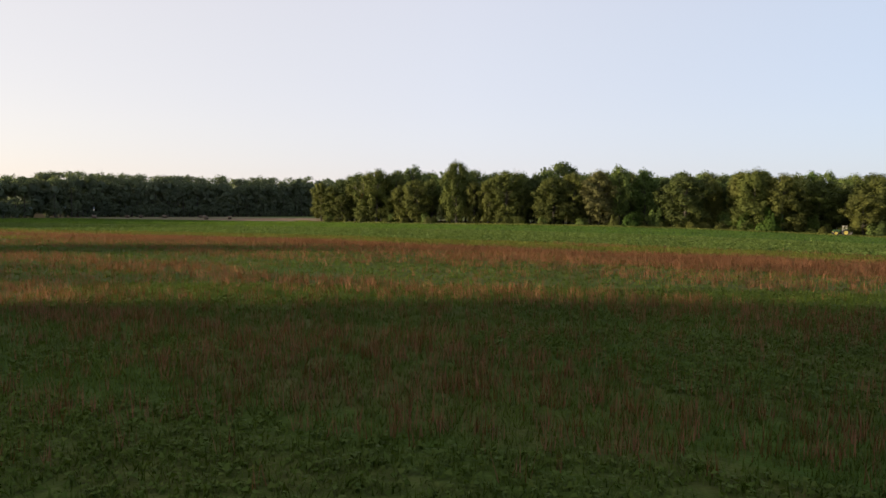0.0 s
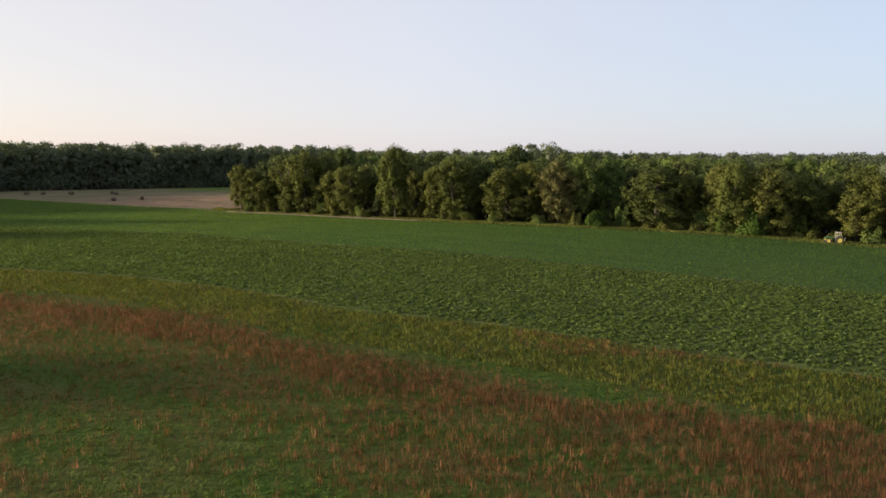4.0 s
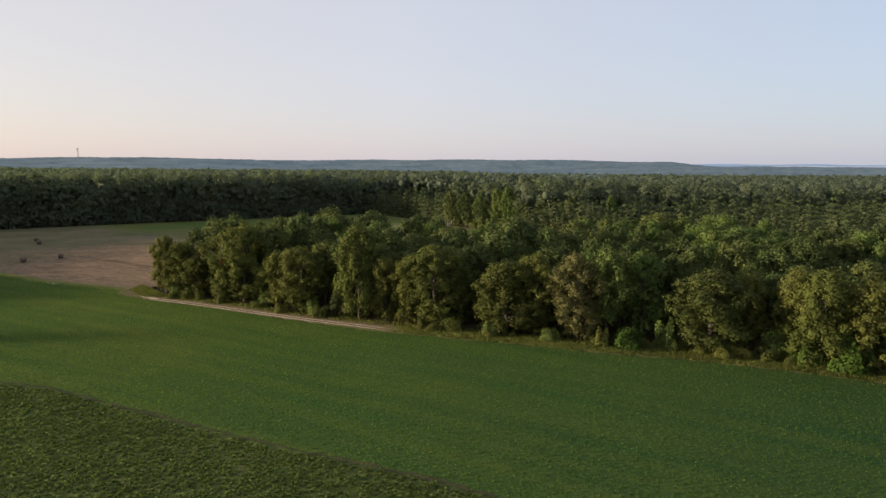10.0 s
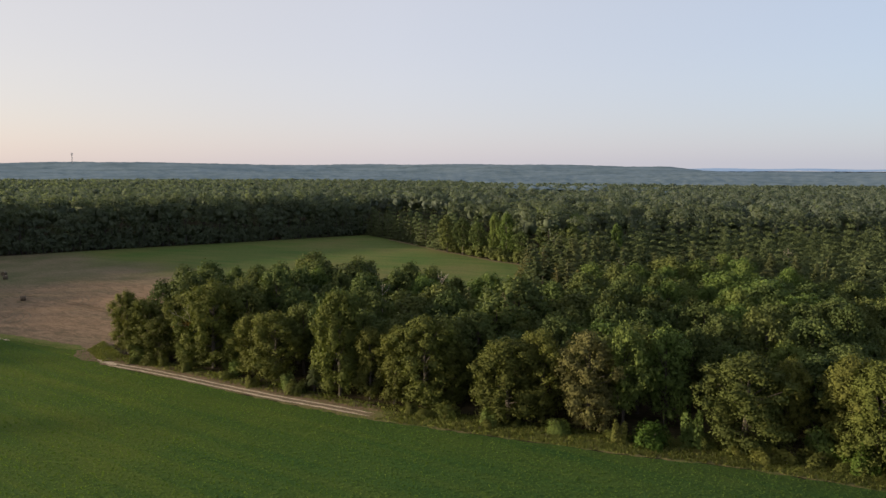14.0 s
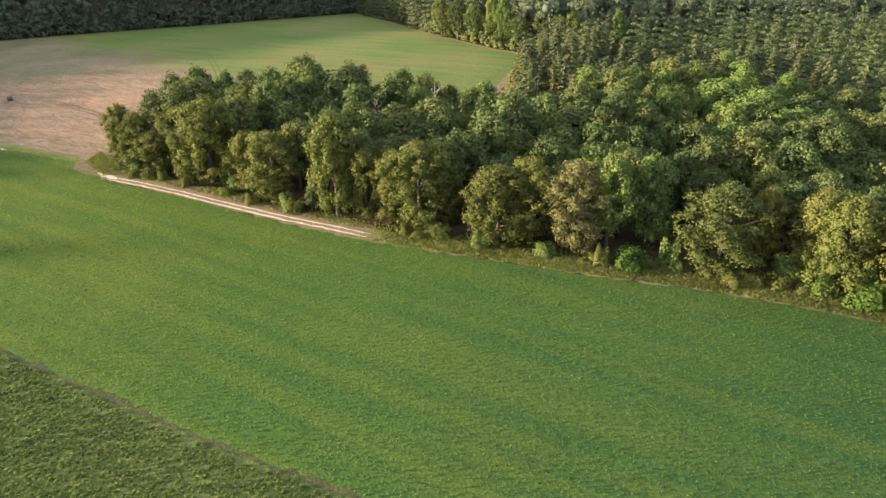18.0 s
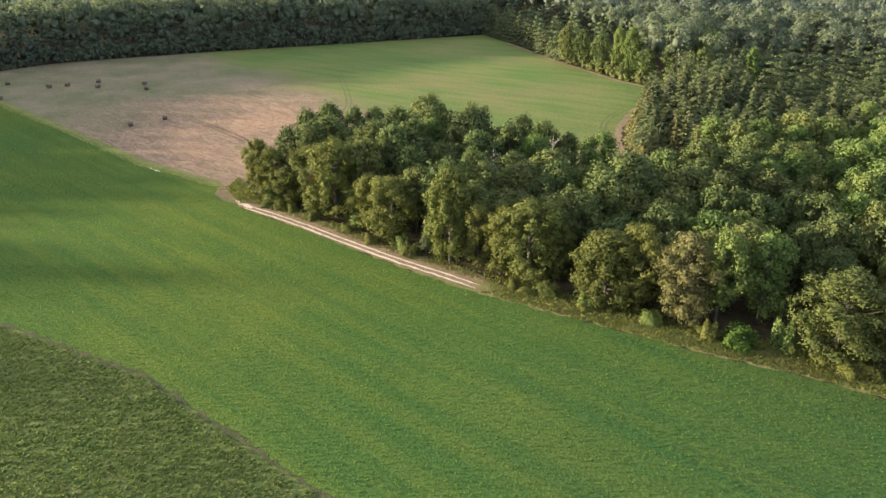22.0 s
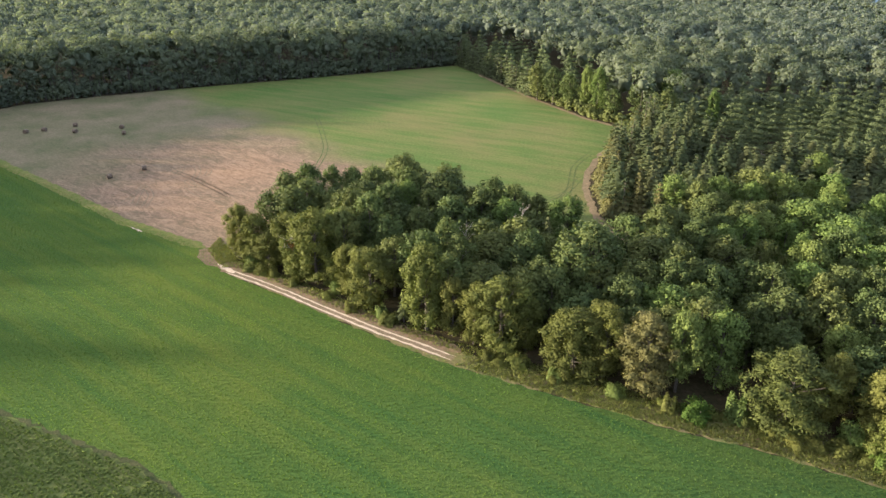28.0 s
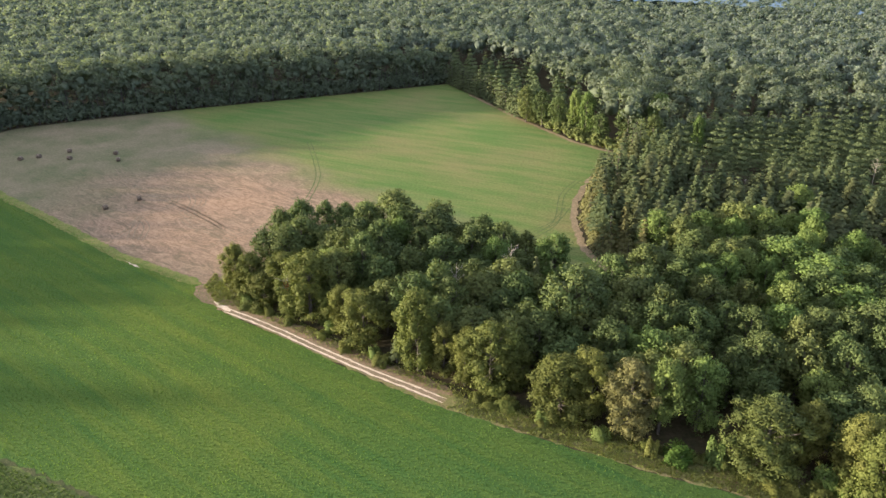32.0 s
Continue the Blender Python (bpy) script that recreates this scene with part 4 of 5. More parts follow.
woods("pine_woods", _px, _py, _g.uniform(10.5, 18.5, len(_px)) + np.interp(_py, (250, 310), (0, 4.5)), _g.uniform(3.4, 5.4, len(_px)), 640, 0.66, M_PINE, "brownish green pine stand beside the fields", 1, 210)
# lower growth that closes the wood edges
for _k, (_line, _lo, _hi, _pn) in enumerate(((WOOD_WALL, 8, 25, 0), ([(-258, 200)] + WOOD_WALL, 4, 9, 0), (BACK_RIGHT[:3], 9, 17, 1), (BACK_RIGHT[4:11], 5, 11, 1), (BACK_RIGHT[2:6], 2.5, 6, 2), ([(240, 352), (160, 340), (80, 328), (56, 312)], 9, 16, 0))):
    _p = np.array(ragged(_line, 3.0, 0.8, 40 + _k))
    _t = np.gradient(_p, axis=0)
    _t /= np.linalg.norm(_t, axis=1, keepdims=True)
    _p = np.concatenate([_p + np.stack([-_t[:, 1], _t[:, 0]], 1) * _d for _d in ((4.6, 8.5) if _k == 3 else (2.6, 6.0))])
    _h = _g.uniform(_lo, _hi, len(_p))
    woods("wood_edge", _p[:, 0], _p[:, 1], _h, _h * 0.17 + 1.8, 300, 0.95, M_BROWNLEAF if _k == 3 else (M_HAZED_WOODS, M_PINE, M_SHADED_INNERLEAF)[_pn], "leafy undergrowth and young trees along the wood edge", _pn % 2, 60 + _k)
# woods beside and behind the start, which shade the meadow
_bx, _by = np.meshgrid(np.arange(-120, -72, 7.0), np.arange(-330, -73, 7.0))
_bx, _by = (_bx + _g.uniform(-2, 2, _bx.shape)).ravel(), (_by + _g.uniform(-2, 2, _by.shape)).ravel()
woods("woods", _bx, _by, _g.uniform(19, 24, len(_bx)), _g.uniform(4.5, 6, len(_bx)), 150, 2.2, M_HAZED_FOREST, "dense green broadleaf woods beside the meadow", 0, 300)
_bx = np.concatenate([_g.uniform(-172, -152, 14), _g.uniform(-172, -150, 14)])
_by = np.concatenate([_g.uniform(-37, -25, 14), _g.uniform(-67, -56, 14)])
woods("woods", _bx, _by, _g.uniform(17, 21, len(_bx)), _g.uniform(4, 5, len(_bx)), 150, 1.8, M_HAZED_FOREST, "two clumps of broadleaf trees west of the meadow", 0, 301)

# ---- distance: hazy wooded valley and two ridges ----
# the air's haze is put into the base colour and a bluish emission
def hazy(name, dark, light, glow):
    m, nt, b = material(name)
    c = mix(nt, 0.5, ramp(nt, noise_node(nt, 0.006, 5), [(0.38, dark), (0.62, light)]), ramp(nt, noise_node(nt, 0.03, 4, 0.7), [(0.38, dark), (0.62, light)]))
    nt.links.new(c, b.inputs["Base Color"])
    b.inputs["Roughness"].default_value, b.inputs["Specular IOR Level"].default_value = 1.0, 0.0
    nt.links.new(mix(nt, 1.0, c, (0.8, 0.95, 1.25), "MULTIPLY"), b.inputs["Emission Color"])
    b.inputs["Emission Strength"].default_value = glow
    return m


def smooth(a, b, v):
    t = np.clip((v - a) / (b - a), 0, 1)
    return t * t * (3 - 2 * t)


def ridge(label, near, far, tops, rise, bumps, mat, seed):
    """A belt of wooded land round the horizon; tops: heights over the compass, in degrees from ahead."""
    rng = np.random.default_rng(seed)
    ang, rad = np.radians(np.linspace(-62, 62, 420)), np.linspace(near, far, 44)
    A, R = np.meshgrid(ang, rad)
    X, Y, D = np.sin(A) * R, np.cos(A) * R, np.degrees(A)
    top = np.interp(D, [t[0] for t in tops], [t[1] for t in tops])
    Z = 9 + 3 * np.sin(X * 0.0031 + Y * 0.002) + 2 * np.sin(X * 0.011 - Y * 0.007)
    Z = Z + (top - 9) * smooth(rise[0], rise[1], R + 200 * np.sin(D * 0.25)) + rng.uniform(-bumps, bumps, R.shape)
    idx = np.arange(R.size).reshape(R.shape)
    f = np.stack([idx[:-1, :-1], idx[:-1, 1:], idx[1:, 1:], idx[1:, :-1]], -1).reshape(-1, 4)[:, ::-1]
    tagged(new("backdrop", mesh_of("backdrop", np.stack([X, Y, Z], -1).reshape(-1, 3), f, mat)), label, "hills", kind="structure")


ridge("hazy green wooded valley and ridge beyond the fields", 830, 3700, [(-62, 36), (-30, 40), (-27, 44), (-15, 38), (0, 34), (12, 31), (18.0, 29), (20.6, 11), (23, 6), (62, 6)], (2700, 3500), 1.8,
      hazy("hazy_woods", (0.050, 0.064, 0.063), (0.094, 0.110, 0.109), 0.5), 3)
ridge("hills at the far horizon with blue haze in their colour", 3750, 4600, [(-62, 30), (-30, 34), (0, 20), (20, 9), (62, 9)], (3700, 4450), 1.2, hazy("far_haze", (0.115, 0.150, 0.185), (0.15, 0.185, 0.22), 0.62), 4)


# ---- low growth ----
def tufts(name, rng, x, y, height, width, blades, mat, label, category, lean=0.35, z=0.03):
    """Upright grass: narrow pointed blades in tufts."""
    n = len(x)
    a = rng.uniform(0, 2 * np.pi, (n, blades))
    h = height * rng.uniform(0.55, 1.2, (n, blades))
    ox, oy = rng.normal(0, 0.12, (n, blades)), rng.normal(0, 0.12, (n, blades))
    bx, by = x[:, None] + ox, y[:, None] + oy
    w = width * rng.uniform(0.6, 1.3, (n, blades)) * 0.5
    l = lean * h * rng.uniform(0, 1, (n, blades))
    b = rng.uniform(0, 2 * np.pi, (n, blades))
    p0 = np.stack([bx - np.cos(a) * w, by - np.sin(a) * w, np.full_like(bx, z)], -1)
    p1 = np.stack([bx + np.cos(a) * w, by + np.sin(a) * w, np.full_like(bx, z)], -1)
    p2 = np.stack([bx + np.cos(b) * l, by + np.sin(b) * l, z + h], -1)
    q = np.stack([p0, p1, p2], 2).reshape(-1, 3, 3)
    face = np.repeat(unitary(np.stack([rng.normal(0, 0.5, n), rng.normal(0, 0.5, n), np.full(n, 0.75)], -1)), blades, axis=0)
    away = np.sum(np.cross(q[:, 1] - q[:, 0], q[:, 2] - q[:, 0]) * face, axis=1) < 0
    q[away] = q[away][:, ::-1]
    v = q.reshape(-1, 3)
    v[:, 2] += land(v[:, 0])
    return tagged(new(name, mesh_of(name, v, np.arange(len(v)).reshape(-1, 3), mat, np.repeat(face, 3, axis=0))), label, category, kind="stuff")


def clumps(name, rng, x, y, height, size, count, mat, label, category, rise=0.8, stray=0.0):
    """Low leafy plants: a few leaf clumps round each spot."""
    n = len(x)
    d = unit(rng, n * count).reshape(n, count, 3)
    d[..., 2] = np.abs(d[..., 2])
    p = np.stack([x, y, np.full(n, 0.05)], -1)[:, None, :] + d * np.array((size * 0.55, size * 0.55, height)) * rng.uniform(0.6, 1.1, (n, count, 1))
    p[:, -1, 2] += height * stray * rng.uniform(0.5, 1.4, n)
    v, f, w = cards(rng, p.reshape(-1, 3), size * 0.6, d.reshape(-1, 3) + np.array((0, 0, rise)), 0.4, shade=d.reshape(-1, 3) + np.array((0, 0, rise)), keen=0.5)
    v[:, 2] += land(v[:, 0])
    return tagged(new(name, mesh_of(name, v, f, mat, w)), label, category, kind="stuff")


def south_of(line, x, y):
    """How far below the line a point lies, along y."""
    return np.interp(x, [p[0] for p in line], [p[1] for p in line]) - y


_g = np.random.default_rng(9)
_x, _y = _g.uniform(-75, 75, 330000), _g.uniform(-97, 45, 330000)
_s = south_of(NEAR_LINE, _x, _y)
_near = (_s > 0.6) & (np.abs(_x) < (_y + 101) * 0.70 + 4 + _g.random(len(_x)) ** 2 * 30)
_x, _y, _s = _x[_near], _y[_near], _s[_near]
_wob = np.array([noise.noise((a * 0.045, b * 0.10, 0.3)) + 0.6 * noise.noise((a * 0.16, b * 0.3, 4.0)) for a, b in zip(_x, _y)])
_sw = _s + _wob * 7
_band = np.exp(-((_sw - 23) / 5.5) ** 2) + np.interp(_x, (-20, 8), (0.22, 0.6)) * np.exp(-((_sw - 34) / 4.5) ** 2) + 0.2 * np.exp(-((_sw - 45) / 4) ** 2) + 0.34 * np.exp(-((_sw - 66) / 5) ** 2) + 0.4 * np.exp(-((_sw - 82) / 5) ** 2)
_band = _band + 0.4 * np.exp(-((_sw - 2) / 2.0) ** 2) * (_x > 5) + 0.012
_isred = _g.random(len(_x)) < np.clip(_band, 0, 1) * 0.8
tufts("red_grass", _g, _x[_isred], _y[_isred], 0.55, 0.021, 8, M_REDGRASS, "tall reddish brown seeding grass", "grass")
_gold = ~_isred & (_s < 14) & (_g.random(len(_x)) < 0.7)
tufts("yellow_grass", _g, _x[_gold], _y[_gold], 0.36, 0.06, 4, M_GOLDGRASS, "yellow-green meadow grass beside the beans", "grass", 0.5)
_gr = ~_isred & ~_gold & (_g.random(len(_x)) < 0.22)
tufts("meadow_grass", _g, _x[_gr], _y[_gr], 0.22, 0.03, 6, M_GRASS, "short green meadow grass", "grass", 0.6)
_gr = ~_isred & ~_gold & (_y > -62) & (_g.random(len(_x)) < 0.22)
clumps("meadow_weeds", _g, _x[_gr], _y[_gr], 0.14, 0.2, 5, M_GRASS, "matted low green weeds of the meadow", "weeds")
# the same grass farther west, beside the end of the beans
_x, _y = _g.uniform(-165, -74, 60000), _g.uniform(-30, 82, 60000)
_s = south_of(NEAR_LINE, _x, _y)
_near = (_s > 0.3) & (_s < 34)
_x, _y, _s = _x[_near], _y[_near], _s[_near]
_isred = _g.random(len(_x)) < 0.75 * np.exp(-((_s - 22) / 7) ** 2) + 0.05
tufts("red_grass", _g, _x[_isred], _y[_isred], 0.55, 0.05, 4, M_REDGRASS, "tall reddish brown seeding grass", "grass")
tufts("yellow_grass", _g, _x[~_isred], _y[~_isred], 0.36, 0.08, 3, M_GOLDGRASS, "yellow-green meadow grass beside the beans", "grass", 0.5)
# finer growth where the flight begins
_x, _y = _g.uniform(-26, 26, 42000), _g.uniform(-94, -58, 42000)
_near = np.abs(_x) < (_y + 101) * 0.62 + 2 + _g.random(len(_x)) ** 2 * 12
_x, _y = _x[_near], _y[_near]
_wob = np.array([noise.noise((a * 0.1, b * 0.2, 7.3)) for a, b in zip(_x, _y)])
tufts("meadow_grass", _g, _x, _y, 0.2, 0.025, 5, M_GRASS, "short green meadow grass", "grass", 0.8)
_gr = _wob > 0.1
clumps("meadow_weeds", _g, _x[_gr], _y[_gr], 0.12, 0.2, 3, M_GRASS, "matted low green weeds of the meadow", "weeds")

# the furrow's dark is partly soil, partly row shade put into the colour
ribbon("furrow", FURROW, 0.8, 0.06, M_SHADED_FURROW, "dark furrow between beans and crop with its shade painted in", "furrow", 0.5, 12)
# bean rows run along the strip
_dir = np.array((0.86, -0.51))
_nrm = np.array((0.51, 0.86))
_u, _w = np.meshgrid(np.arange(-330, 170, 0.52), np.arange(-40, 110, 0.78))
_u, _w = (_u + _g.uniform(-0.25, 0.25, _u.shape)).ravel(), (_w + _g.uniform(-0.14, 0.14, _w.shape)).ravel()
_x, _y = _u * _dir[0] + _w * _nrm[0], _u * _dir[1] + _w * _nrm[1]
_ok = (south_of(NEAR_LINE, _x, _y) < -0.5) & (south_of(FURROW, _x, _y) > 0.8) & (np.abs(_x) < (_y + 75) * 0.85 + np.where(_x < 0, 70, 0) + _g.random(len(_x)) ** 2 * 40) & (_g.random(len(_x)) < 0.85)
_x, _y = _x[_ok], _y[_ok]
clumps("bean_plants", _g, _x, _y, 0.22, 0.58, 8, M_BEAN, "bushy olive green bean plants in rows", "crop", 0.55, 0.3)
_u, _w = np.meshgrid(np.arange(-330, 190, 0.64), np.arange(0, 190, 0.84))
_u, _w = (_u + _g.uniform(-0.4, 0.4, _u.shape)).ravel(), (_w + _g.uniform(-0.3, 0.3, _w.shape)).ravel()
_x, _y = _u * _dir[0] + _w * _nrm[0], _u * _dir[1] + _w * _nrm[1]
_ok = (south_of(FURROW, _x, _y) < -0.5) & ((south_of(CROP_EDGE, _x, _y) > 0.3) | (_x < -83)) & (_x > -250) & (np.abs(_x) < _y * 0.85 + 90) & (south_of(STUBBLE_EDGE, _x, _y) > np.where(_x < -83, 0.4, -99))
_x, _y = _x[_ok], _y[_ok]
clumps("crop_plants", _g, _x, _y, 0.09, 0.36, 4, M_CROPLEAF, "low leafy green crop plants", "crop", 0.3, 1.0)
# rough growth on the verge and wood foot
_x = _g.uniform(-82, 130, 26000)
_e = np.interp(_x, [p[0] for p in CROP_EDGE], [p[1] for p in CROP_EDGE])
_y = _e + _g.uniform(0.2, 8.5, len(_x))
_off = off_line(TRACK + TRACK[::-1], _x, _y)
_ok = (_off > 1.9) & ((_off > 5.2) | (_g.random(len(_x)) < 0.25))
tufts("verge_grass", _g, _x[_ok], _y[_ok], 0.4, 0.12, 3, M_WEED, "tall weedy grass along the wood edge", "grass", 0.5, 0.06)
_ok = (_off > 2.4) & (_g.random(len(_x)) < 0.35)
tufts("dry_grass", _g, _x[_ok] + 0.3, _y[_ok], 0.45, 0.12, 3, M_WEED, "dry brown grass along the wood edge", "grass", 0.5, 0.06)


# ---- round hay bales ----
M_HAY = plain_material("dark_hay", (0.085, 0.062, 0.04), 0.95, 0, 0.4, 8.0)
M_TWINE = plain_material("baling_twine", (0.20, 0.17, 0.12), 0.8)


def bale_meshes():
    bm = bmesh.new()
    segs, rows_ = 20, (-0.62, -0.58, -0.3, 0, 0.3, 0.58, 0.62)
    rings = []
    for x in rows_:
        r = 0.74 if abs(x) < 0.6 else 0.68
        rings.append([bm.verts.new((x, r * math.cos(2 * math.pi * i / segs) * (1 + 0.03 * math.sin(i * 2.3 + x * 5)), 0.72 + r * math.sin(2 * math.pi * i / segs) * (1 + 0.03 * math.sin(i * 1.7)))) for i in range(segs)])
    for a, b in zip(rings, rings[1:]):
        for i in range(segs):
            bm.faces.new((a[i], a[(i + 1) % segs], b[(i + 1) % segs], b[i]))
    bm.faces.new(rings[0]), bm.faces.new(rings[-1])
    body = bm_mesh("hay_roll", bm, M_HAY)
    bm = bmesh.new()
    for i in range(segs):
        a, b = 2 * math.pi * i / segs, 2 * math.pi * (i + 1) / segs
        limb(bm, (0, 0.775 * math.cos(a), 0.72 + 0.775 * math.sin(a)), (0, 0.775 * math.cos(b), 0.72 + 0.775 * math.sin(b)), 0.012, 0.012, 4)
    return body, bm_mesh("twine", bm, M_TWINE)


BALE, TWINE = bale_meshes()
for _x, _y in ((-169.3, 278.4), (-163.5, 269.8), (-190.8, 279), (-185, 269.6), (-199.4, 270.5), (-205, 266.5), (-226, 269), (-210, 244.4), (-139.7, 217.7), (-132.4, 227.6)):
    _ob = thing("hay_bale", pose(_x, _y, 0.02, 0, 0, rng_place.uniform(0, 180)), "dark weathered round hay bale lying on the stubble", "hay bale", "bales on the stubble")
    _ob.scale = (1.25, 1.25, 1.1)
    part("hay_roll", BALE, _ob)
    for _tx in (-0.35, 0.0, 0.35):
        part("twine", TWINE, _ob).location.x = _tx

# ---- tractor parked at the wood edge ----
M_GREEN = plain_material("tractor_green", (0.03, 0.08, 0.018), 0.45)
M_YELLOW = plain_material("wheel_yellow", (0.62, 0.50, 0.10), 0.5)
M_TYRE = plain_material("tyre_rubber", (0.03, 0.03, 0.03), 0.9)
M_CAB = plain_material("cab_paint", (0.42, 0.40, 0.32), 0.5)
M_DARK = plain_material("dark_iron", (0.04, 0.04, 0.04), 0.6, 0.5)


def box(bm, lo, hi, bevel=0.03):
    m = bmesh.ops.create_cube(bm, size=1.0)
    for v in m["verts"]:
        v.co = Vector([l + (c + 0.5) * (h - l) for c, l, h in zip(v.co, lo, hi)])
    if bevel:
        bmesh.ops.bevel(bm, geom=[e for e in bm.edges if e.verts[0] in m["verts"]], offset=bevel, segments=2, affect="EDGES")


def box_part(name, lo, hi, mat, parent, label="", bevel=0.03):
    bm = bmesh.new()
    box(bm, lo, hi, bevel)
    return part(name, bm_mesh(name, bm, mat), parent, label)


def wheel(parent, x, y, r, w):
    bm = bmesh.new()
    segs = 28
    prof = [(-w / 2, r * 0.62), (-w / 2, r * 0.92), (-w * 0.3, r), (w * 0.3, r), (w / 2, r * 0.92), (w / 2, r * 0.62)]
    rings = [[bm.verts.new((x + q * math.cos(2 * math.pi * i / segs), y + p, r + q * math.sin(2 * math.pi * i / segs))) for i in range(segs)] for p, q in prof]
    for a, b in zip(rings, rings[1:] + rings[:1]):
        for i in range(segs):
            bm.faces.new((a[i], a[(i + 1) % segs], b[(i + 1) % segs], b[i]))
    for i in range(0, segs, 2):
        a = 2 * math.pi * i / segs
        limb(bm, (x + r * 0.98 * math.cos(a), y - w * 0.45, r + r * 0.98 * math.sin(a)), (x + r * 0.98 * math.cos(a + 0.15), y + w * 0.45, r + r * 0.98 * math.sin(a + 0.15)), 0.03, 0.03, 4)
    tyre = part("wheel", bm_mesh("wheel", bm, M_TYRE), parent)
    bm = bmesh.new()
    for p, q in ((-w * 0.3, 0.64), (w * 0.3, 0.64)):
        c = [bm.verts.new((x + r * q * math.cos(2 * math.pi * i / segs), y + p, r + r * q * math.sin(2 * math.pi * i / segs))) for i in range(segs)]
        bm.faces.new(c)
    limb(bm, (x, y - w * 0.5, r), (x, y + w * 0.5, r), r * 0.18, r * 0.18, 12)
    part("rim", bm_mesh("rim", bm, M_YELLOW), tyre, "yellow painted rim")


_t = thing("tractor", pose(82.3, 86.0, float(land(82)) + 0.06, 0, 0, 168), "green farm tractor with yellow wheels and cab", "tractor")
wheel(_t, -1.0, -0.8, 0.8, 0.42), wheel(_t, -1.0, 0.8, 0.8, 0.42), wheel(_t, 1.15, -0.72, 0.62, 0.34), wheel(_t, 1.15, 0.72, 0.62, 0.34)
box_part("hood", (0.0, -0.36, 0.85), (1.75, 0.36, 1.5), M_GREEN, _t, "green engine hood", 0.08)
box_part("chassis", (-1.3, -0.26, 0.5), (1.6, 0.26, 0.86), M_DARK, _t)
box_part("front_axle", (1.05, -0.65, 0.42), (1.25, 0.65, 0.56), M_DARK, _t)
box_part("rear_axle", (-1.1, -0.7, 0.7), (-0.9, 0.7, 0.9), M_DARK, _t)
box_part("fender", (-1.6, -1.0, 1.62), (-0.3, -0.55, 1.70), M_GREEN, _t)
box_part("fender", (-1.6, 0.55, 1.62), (-0.3, 1.0, 1.70), M_GREEN, _t)
box_part("cab_floor", (-1.35, -0.6, 1.1), (0.05, 0.6, 1.22), M_DARK, _t)
box_part("cab_roof", (-1.45, -0.66, 2.42), (-0.4, 0.66, 2.54), M_CAB, _t, "cream cab roof", 0.06)
for _px in (-1.3, -0.52):
    for _py in (-0.58, 0.58):
        box_part("cab_post", (_px - 0.05, _py - 0.05, 1.2), (_px + 0.05, _py + 0.05, 2.44), M_CAB, _t, "", 0.01)
box_part("cab_side", (-1.28, -0.6, 1.2), (-0.55, -0.57, 1.7), M_CAB, _t, "", 0.01)
box_part("cab_side", (-1.28, 0.57, 1.2), (-0.55, 0.6, 1.7), M_CAB, _t, "", 0.01)
box_part("seat", (-1.0, -0.25, 1.22), (-0.5, 0.25, 1.6), M_DARK, _t)
_bm = bmesh.new()
limb(_bm, (0.9, 0.2, 1.45), (0.9, 0.2, 2.2), 0.045, 0.045, 8)
part("exhaust", bm_mesh("exhaust", _bm, M_DARK), _t)
box_part("loader_arm", (0.4, -0.62, 0.9), (1.8, -0.5, 1.05), M_YELLOW, _t, "yellow loader arm", 0.02)
box_part("loader_arm", (0.4, 0.5, 0.9), (1.8, 0.62, 1.05), M_YELLOW, _t, "yellow loader arm", 0.02)


# ---- dead wood ----
def bare_tree(x, y, height, spread, seed, label, lean=(0, 0)):
    r = random.Random(seed)
    ob = thing("dead_tree", pose(x, y, float(land(x)), lean[0], lean[1], r.uniform(0, 360)), label, "tree", "dead trees")
    bm = bmesh.new()
    limb(bm, (0, 0, -0.1), (0.1, 0, height * 0.55), 0.15, 0.1, 7)
    limb(bm, (0.1, 0, height * 0.55), (0.3, 0.2, height), 0.1, 0.025, 6)
    part("trunk", bm_mesh("trunk", bm, M_PALEBARK), ob)
    for i in range(9):
        bm = bmesh.new()
        z, a = height * r.uniform(0.5, 0.92), i * 2.4
        l = spread * r.uniform(0.5, 1.0)
        tip = Vector((math.cos(a) * l, math.sin(a) * l, z + l * r.uniform(0.5, 1.1)))
        base = Vector((0.15, 0.1, z))
        limb(bm, base, tip, 0.045, 0.018, 5)
        for j in range(3):
            p = base.lerp(tip, 0.4 + 0.2 * j)
            limb(bm, p, p + Vector((r.uniform(-1, 1), r.uniform(-1, 1), r.uniform(0.3, 1.3))) * l * 0.35, 0.035, 0.012, 4)
        part("branch", bm_mesh("branch", bm, M_PALEBARK), ob)


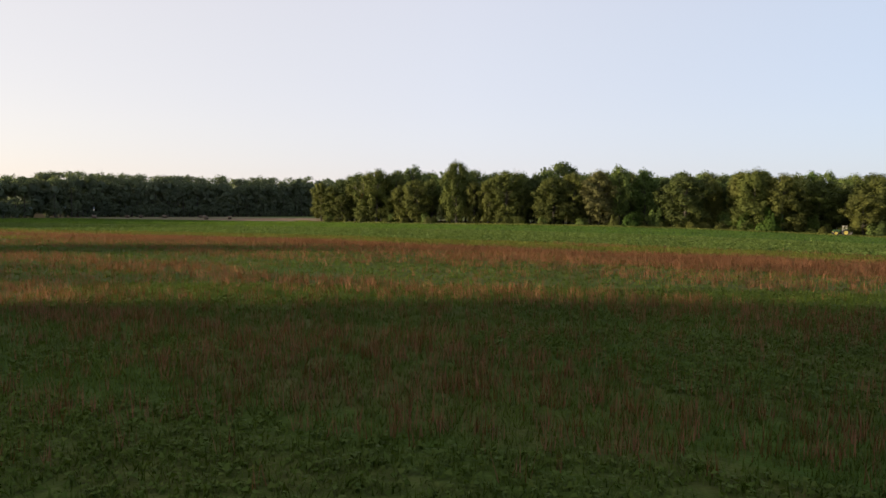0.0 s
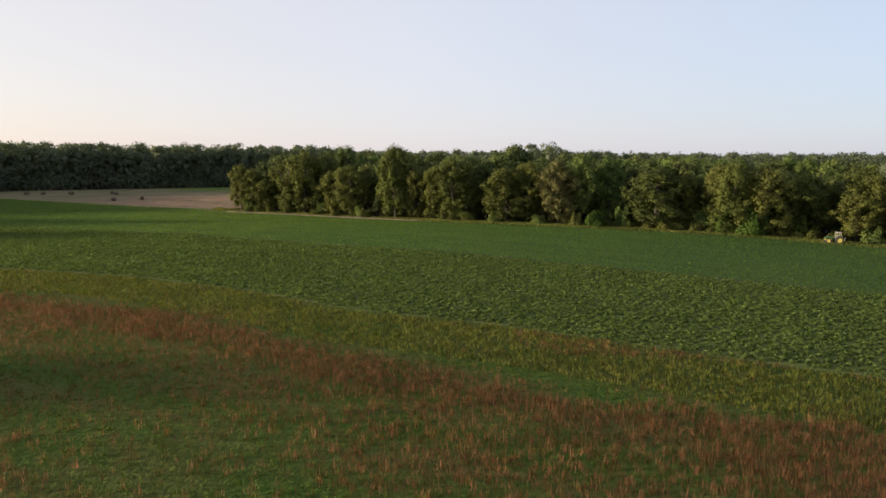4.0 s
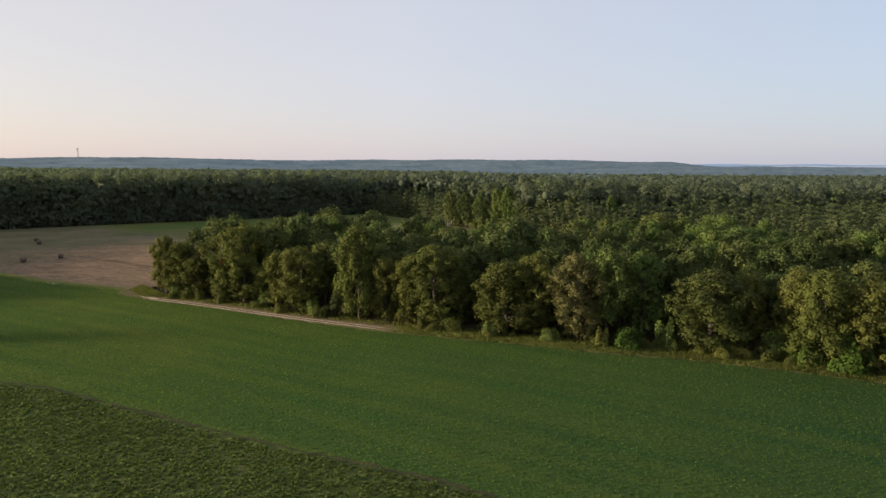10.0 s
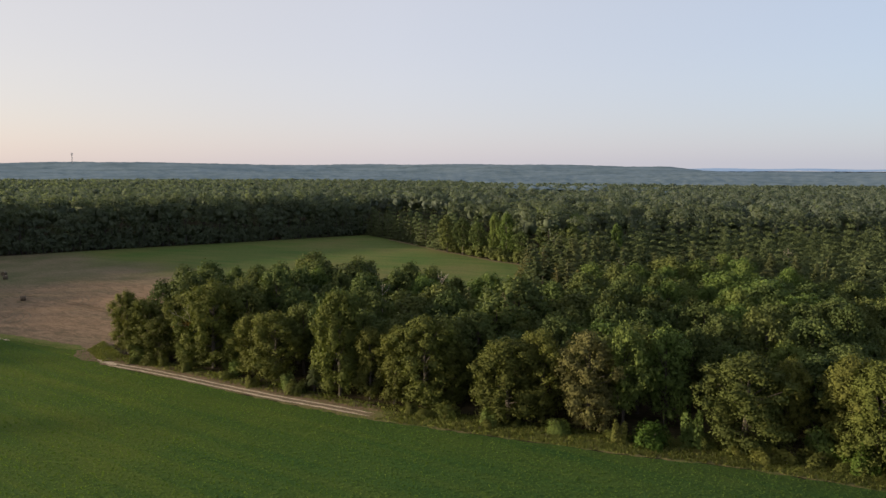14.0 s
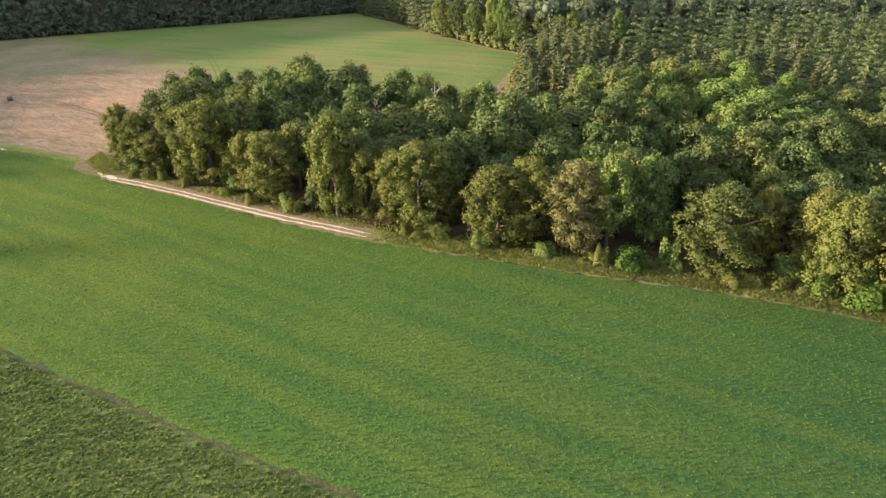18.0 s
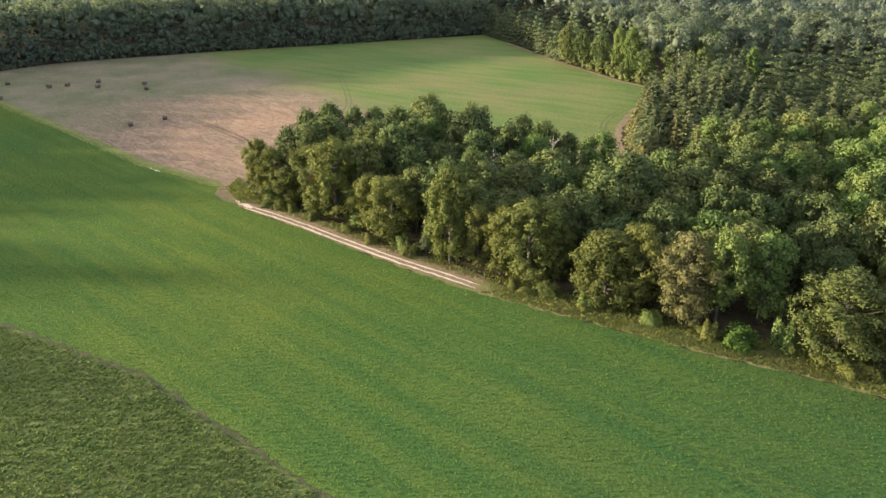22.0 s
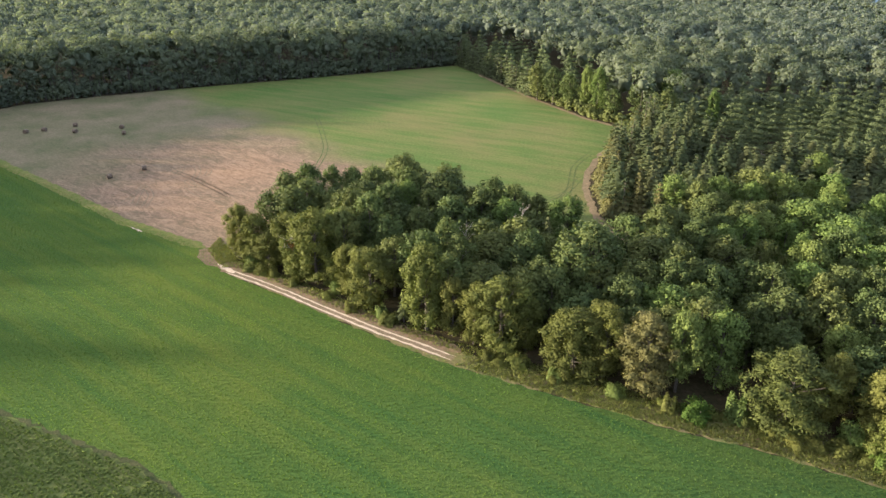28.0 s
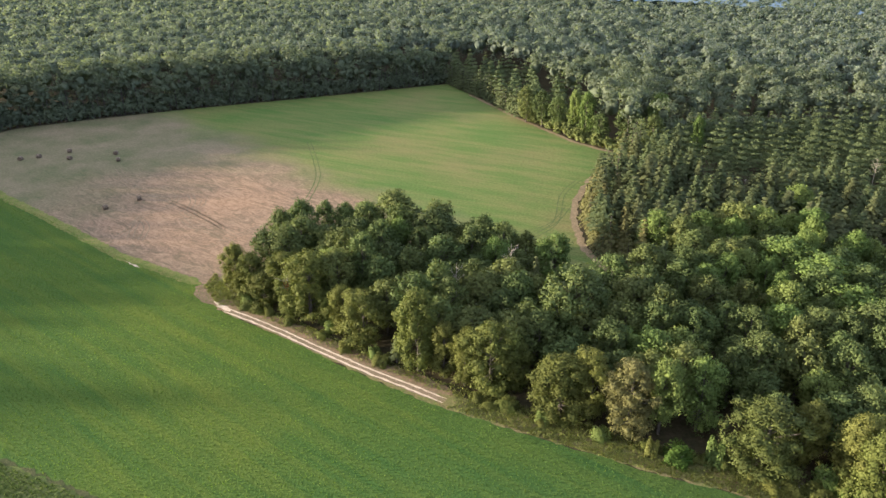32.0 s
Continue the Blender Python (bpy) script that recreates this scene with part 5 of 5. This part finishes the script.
bare_tree(-10.6, 150.0, 19.0, 2.4, 1, "bleached dead tree with a forked bare top")
bare_tree(1.8, 160.0, 20.0, 2.8, 2, "pale bare-branched tree among green crowns")
bare_tree(-53.3, 153.8, 13.2, 4.0, 3, "leaning dead tree with grey bare limbs", (8, -14))
bare_tree(84, 257, 6, 2.0, 5, "grey dead tree in the small clearing")
bare_tree(135, 267, 15, 3.5, 8, "purple-grey bare tree among the pines")
bare_tree(90, 266, 5, 2.0, 6, "grey dead tree in the small clearing")
for _x, _y, _a, _n in ((55.0, 104.4, 20, 1), (52.6, 103.6, 160, 2), (85.5, 88.5, 10, 3)):
    _ob = thing("fallen_branch", pose(_x, _y, float(land(_x)) + 0.15, 0, 0, _a), "bleached fallen branch lying at the wood edge", "branch", "fallen branches")
    _bm = bmesh.new()
    limb(_bm, (-1.5, 0, 0.0), (0.6, 0, 0.4), 0.11, 0.08, 7)
    limb(_bm, (0.6, 0, 0.4), (1.1, 0.2, 1.0), 0.13, 0.05, 6)
    limb(_bm, (0.4, 0, 0.4), (1.0, 0.9, 1.0), 0.07, 0.03, 5)
    part("limb", bm_mesh("limb", _bm, M_PALEBARK), _ob)
_rust = thing("withered_branch", pose(-52.7, 152.4, 9.3), "rust-orange withered branch hanging in the copse edge", "branch")
_rg = np.random.default_rng(4)
_v, _f, _w = cards(_rg, _rg.normal(size=(160, 3)) * (1.3, 0.7, 0.4), 0.4, None)
part("leaves", mesh_of("leaves", _v, _f, M_ORANGE), _rust)
_bm = bmesh.new()
limb(_bm, (-2.2, 0.8, -0.6), (1.2, -0.2, 0.2), 0.06, 0.02, 5)
part("stick", bm_mesh("stick", _bm, M_PALEBARK), _rust)

# ---- lattice mast on the horizon ----
_mast = thing("lattice_mast", pose(-1523, 3000, 8), "tall thin steel lattice mast on the horizon", "mast")
M_STEEL = plain_material("grey_steel", (0.30, 0.30, 0.31), 0.6, 0.3)
for _a in range(3):
    _bm = bmesh.new()
    limb(_bm, (3 * math.cos(_a * 2.094), 3 * math.sin(_a * 2.094), 0), (1.6 * math.cos(_a * 2.094), 1.6 * math.sin(_a * 2.094), 75), 0.55, 0.45, 5)
    part("leg", bm_mesh("leg", _bm, M_STEEL), _mast)
for _z in range(0, 75, 6):
    for _a in range(3):
        _bm = bmesh.new()
        _r0, _r1 = 3 - 1.4 * _z / 75, 3 - 1.4 * (_z + 6) / 75
        limb(_bm, (_r0 * math.cos(_a * 2.094), _r0 * math.sin(_a * 2.094), _z), (_r1 * math.cos(_a * 2.094 + 2.094), _r1 * math.sin(_a * 2.094 + 2.094), _z + 6), 0.25, 0.25, 4)
        part("brace", bm_mesh("brace", _bm, M_STEEL), _mast)
for _z in (68, 73):
    box_part("antenna", (-3.2, -3.2, _z), (3.2, 3.2, _z + 2.2), M_STEEL, _mast, "", 0.1)
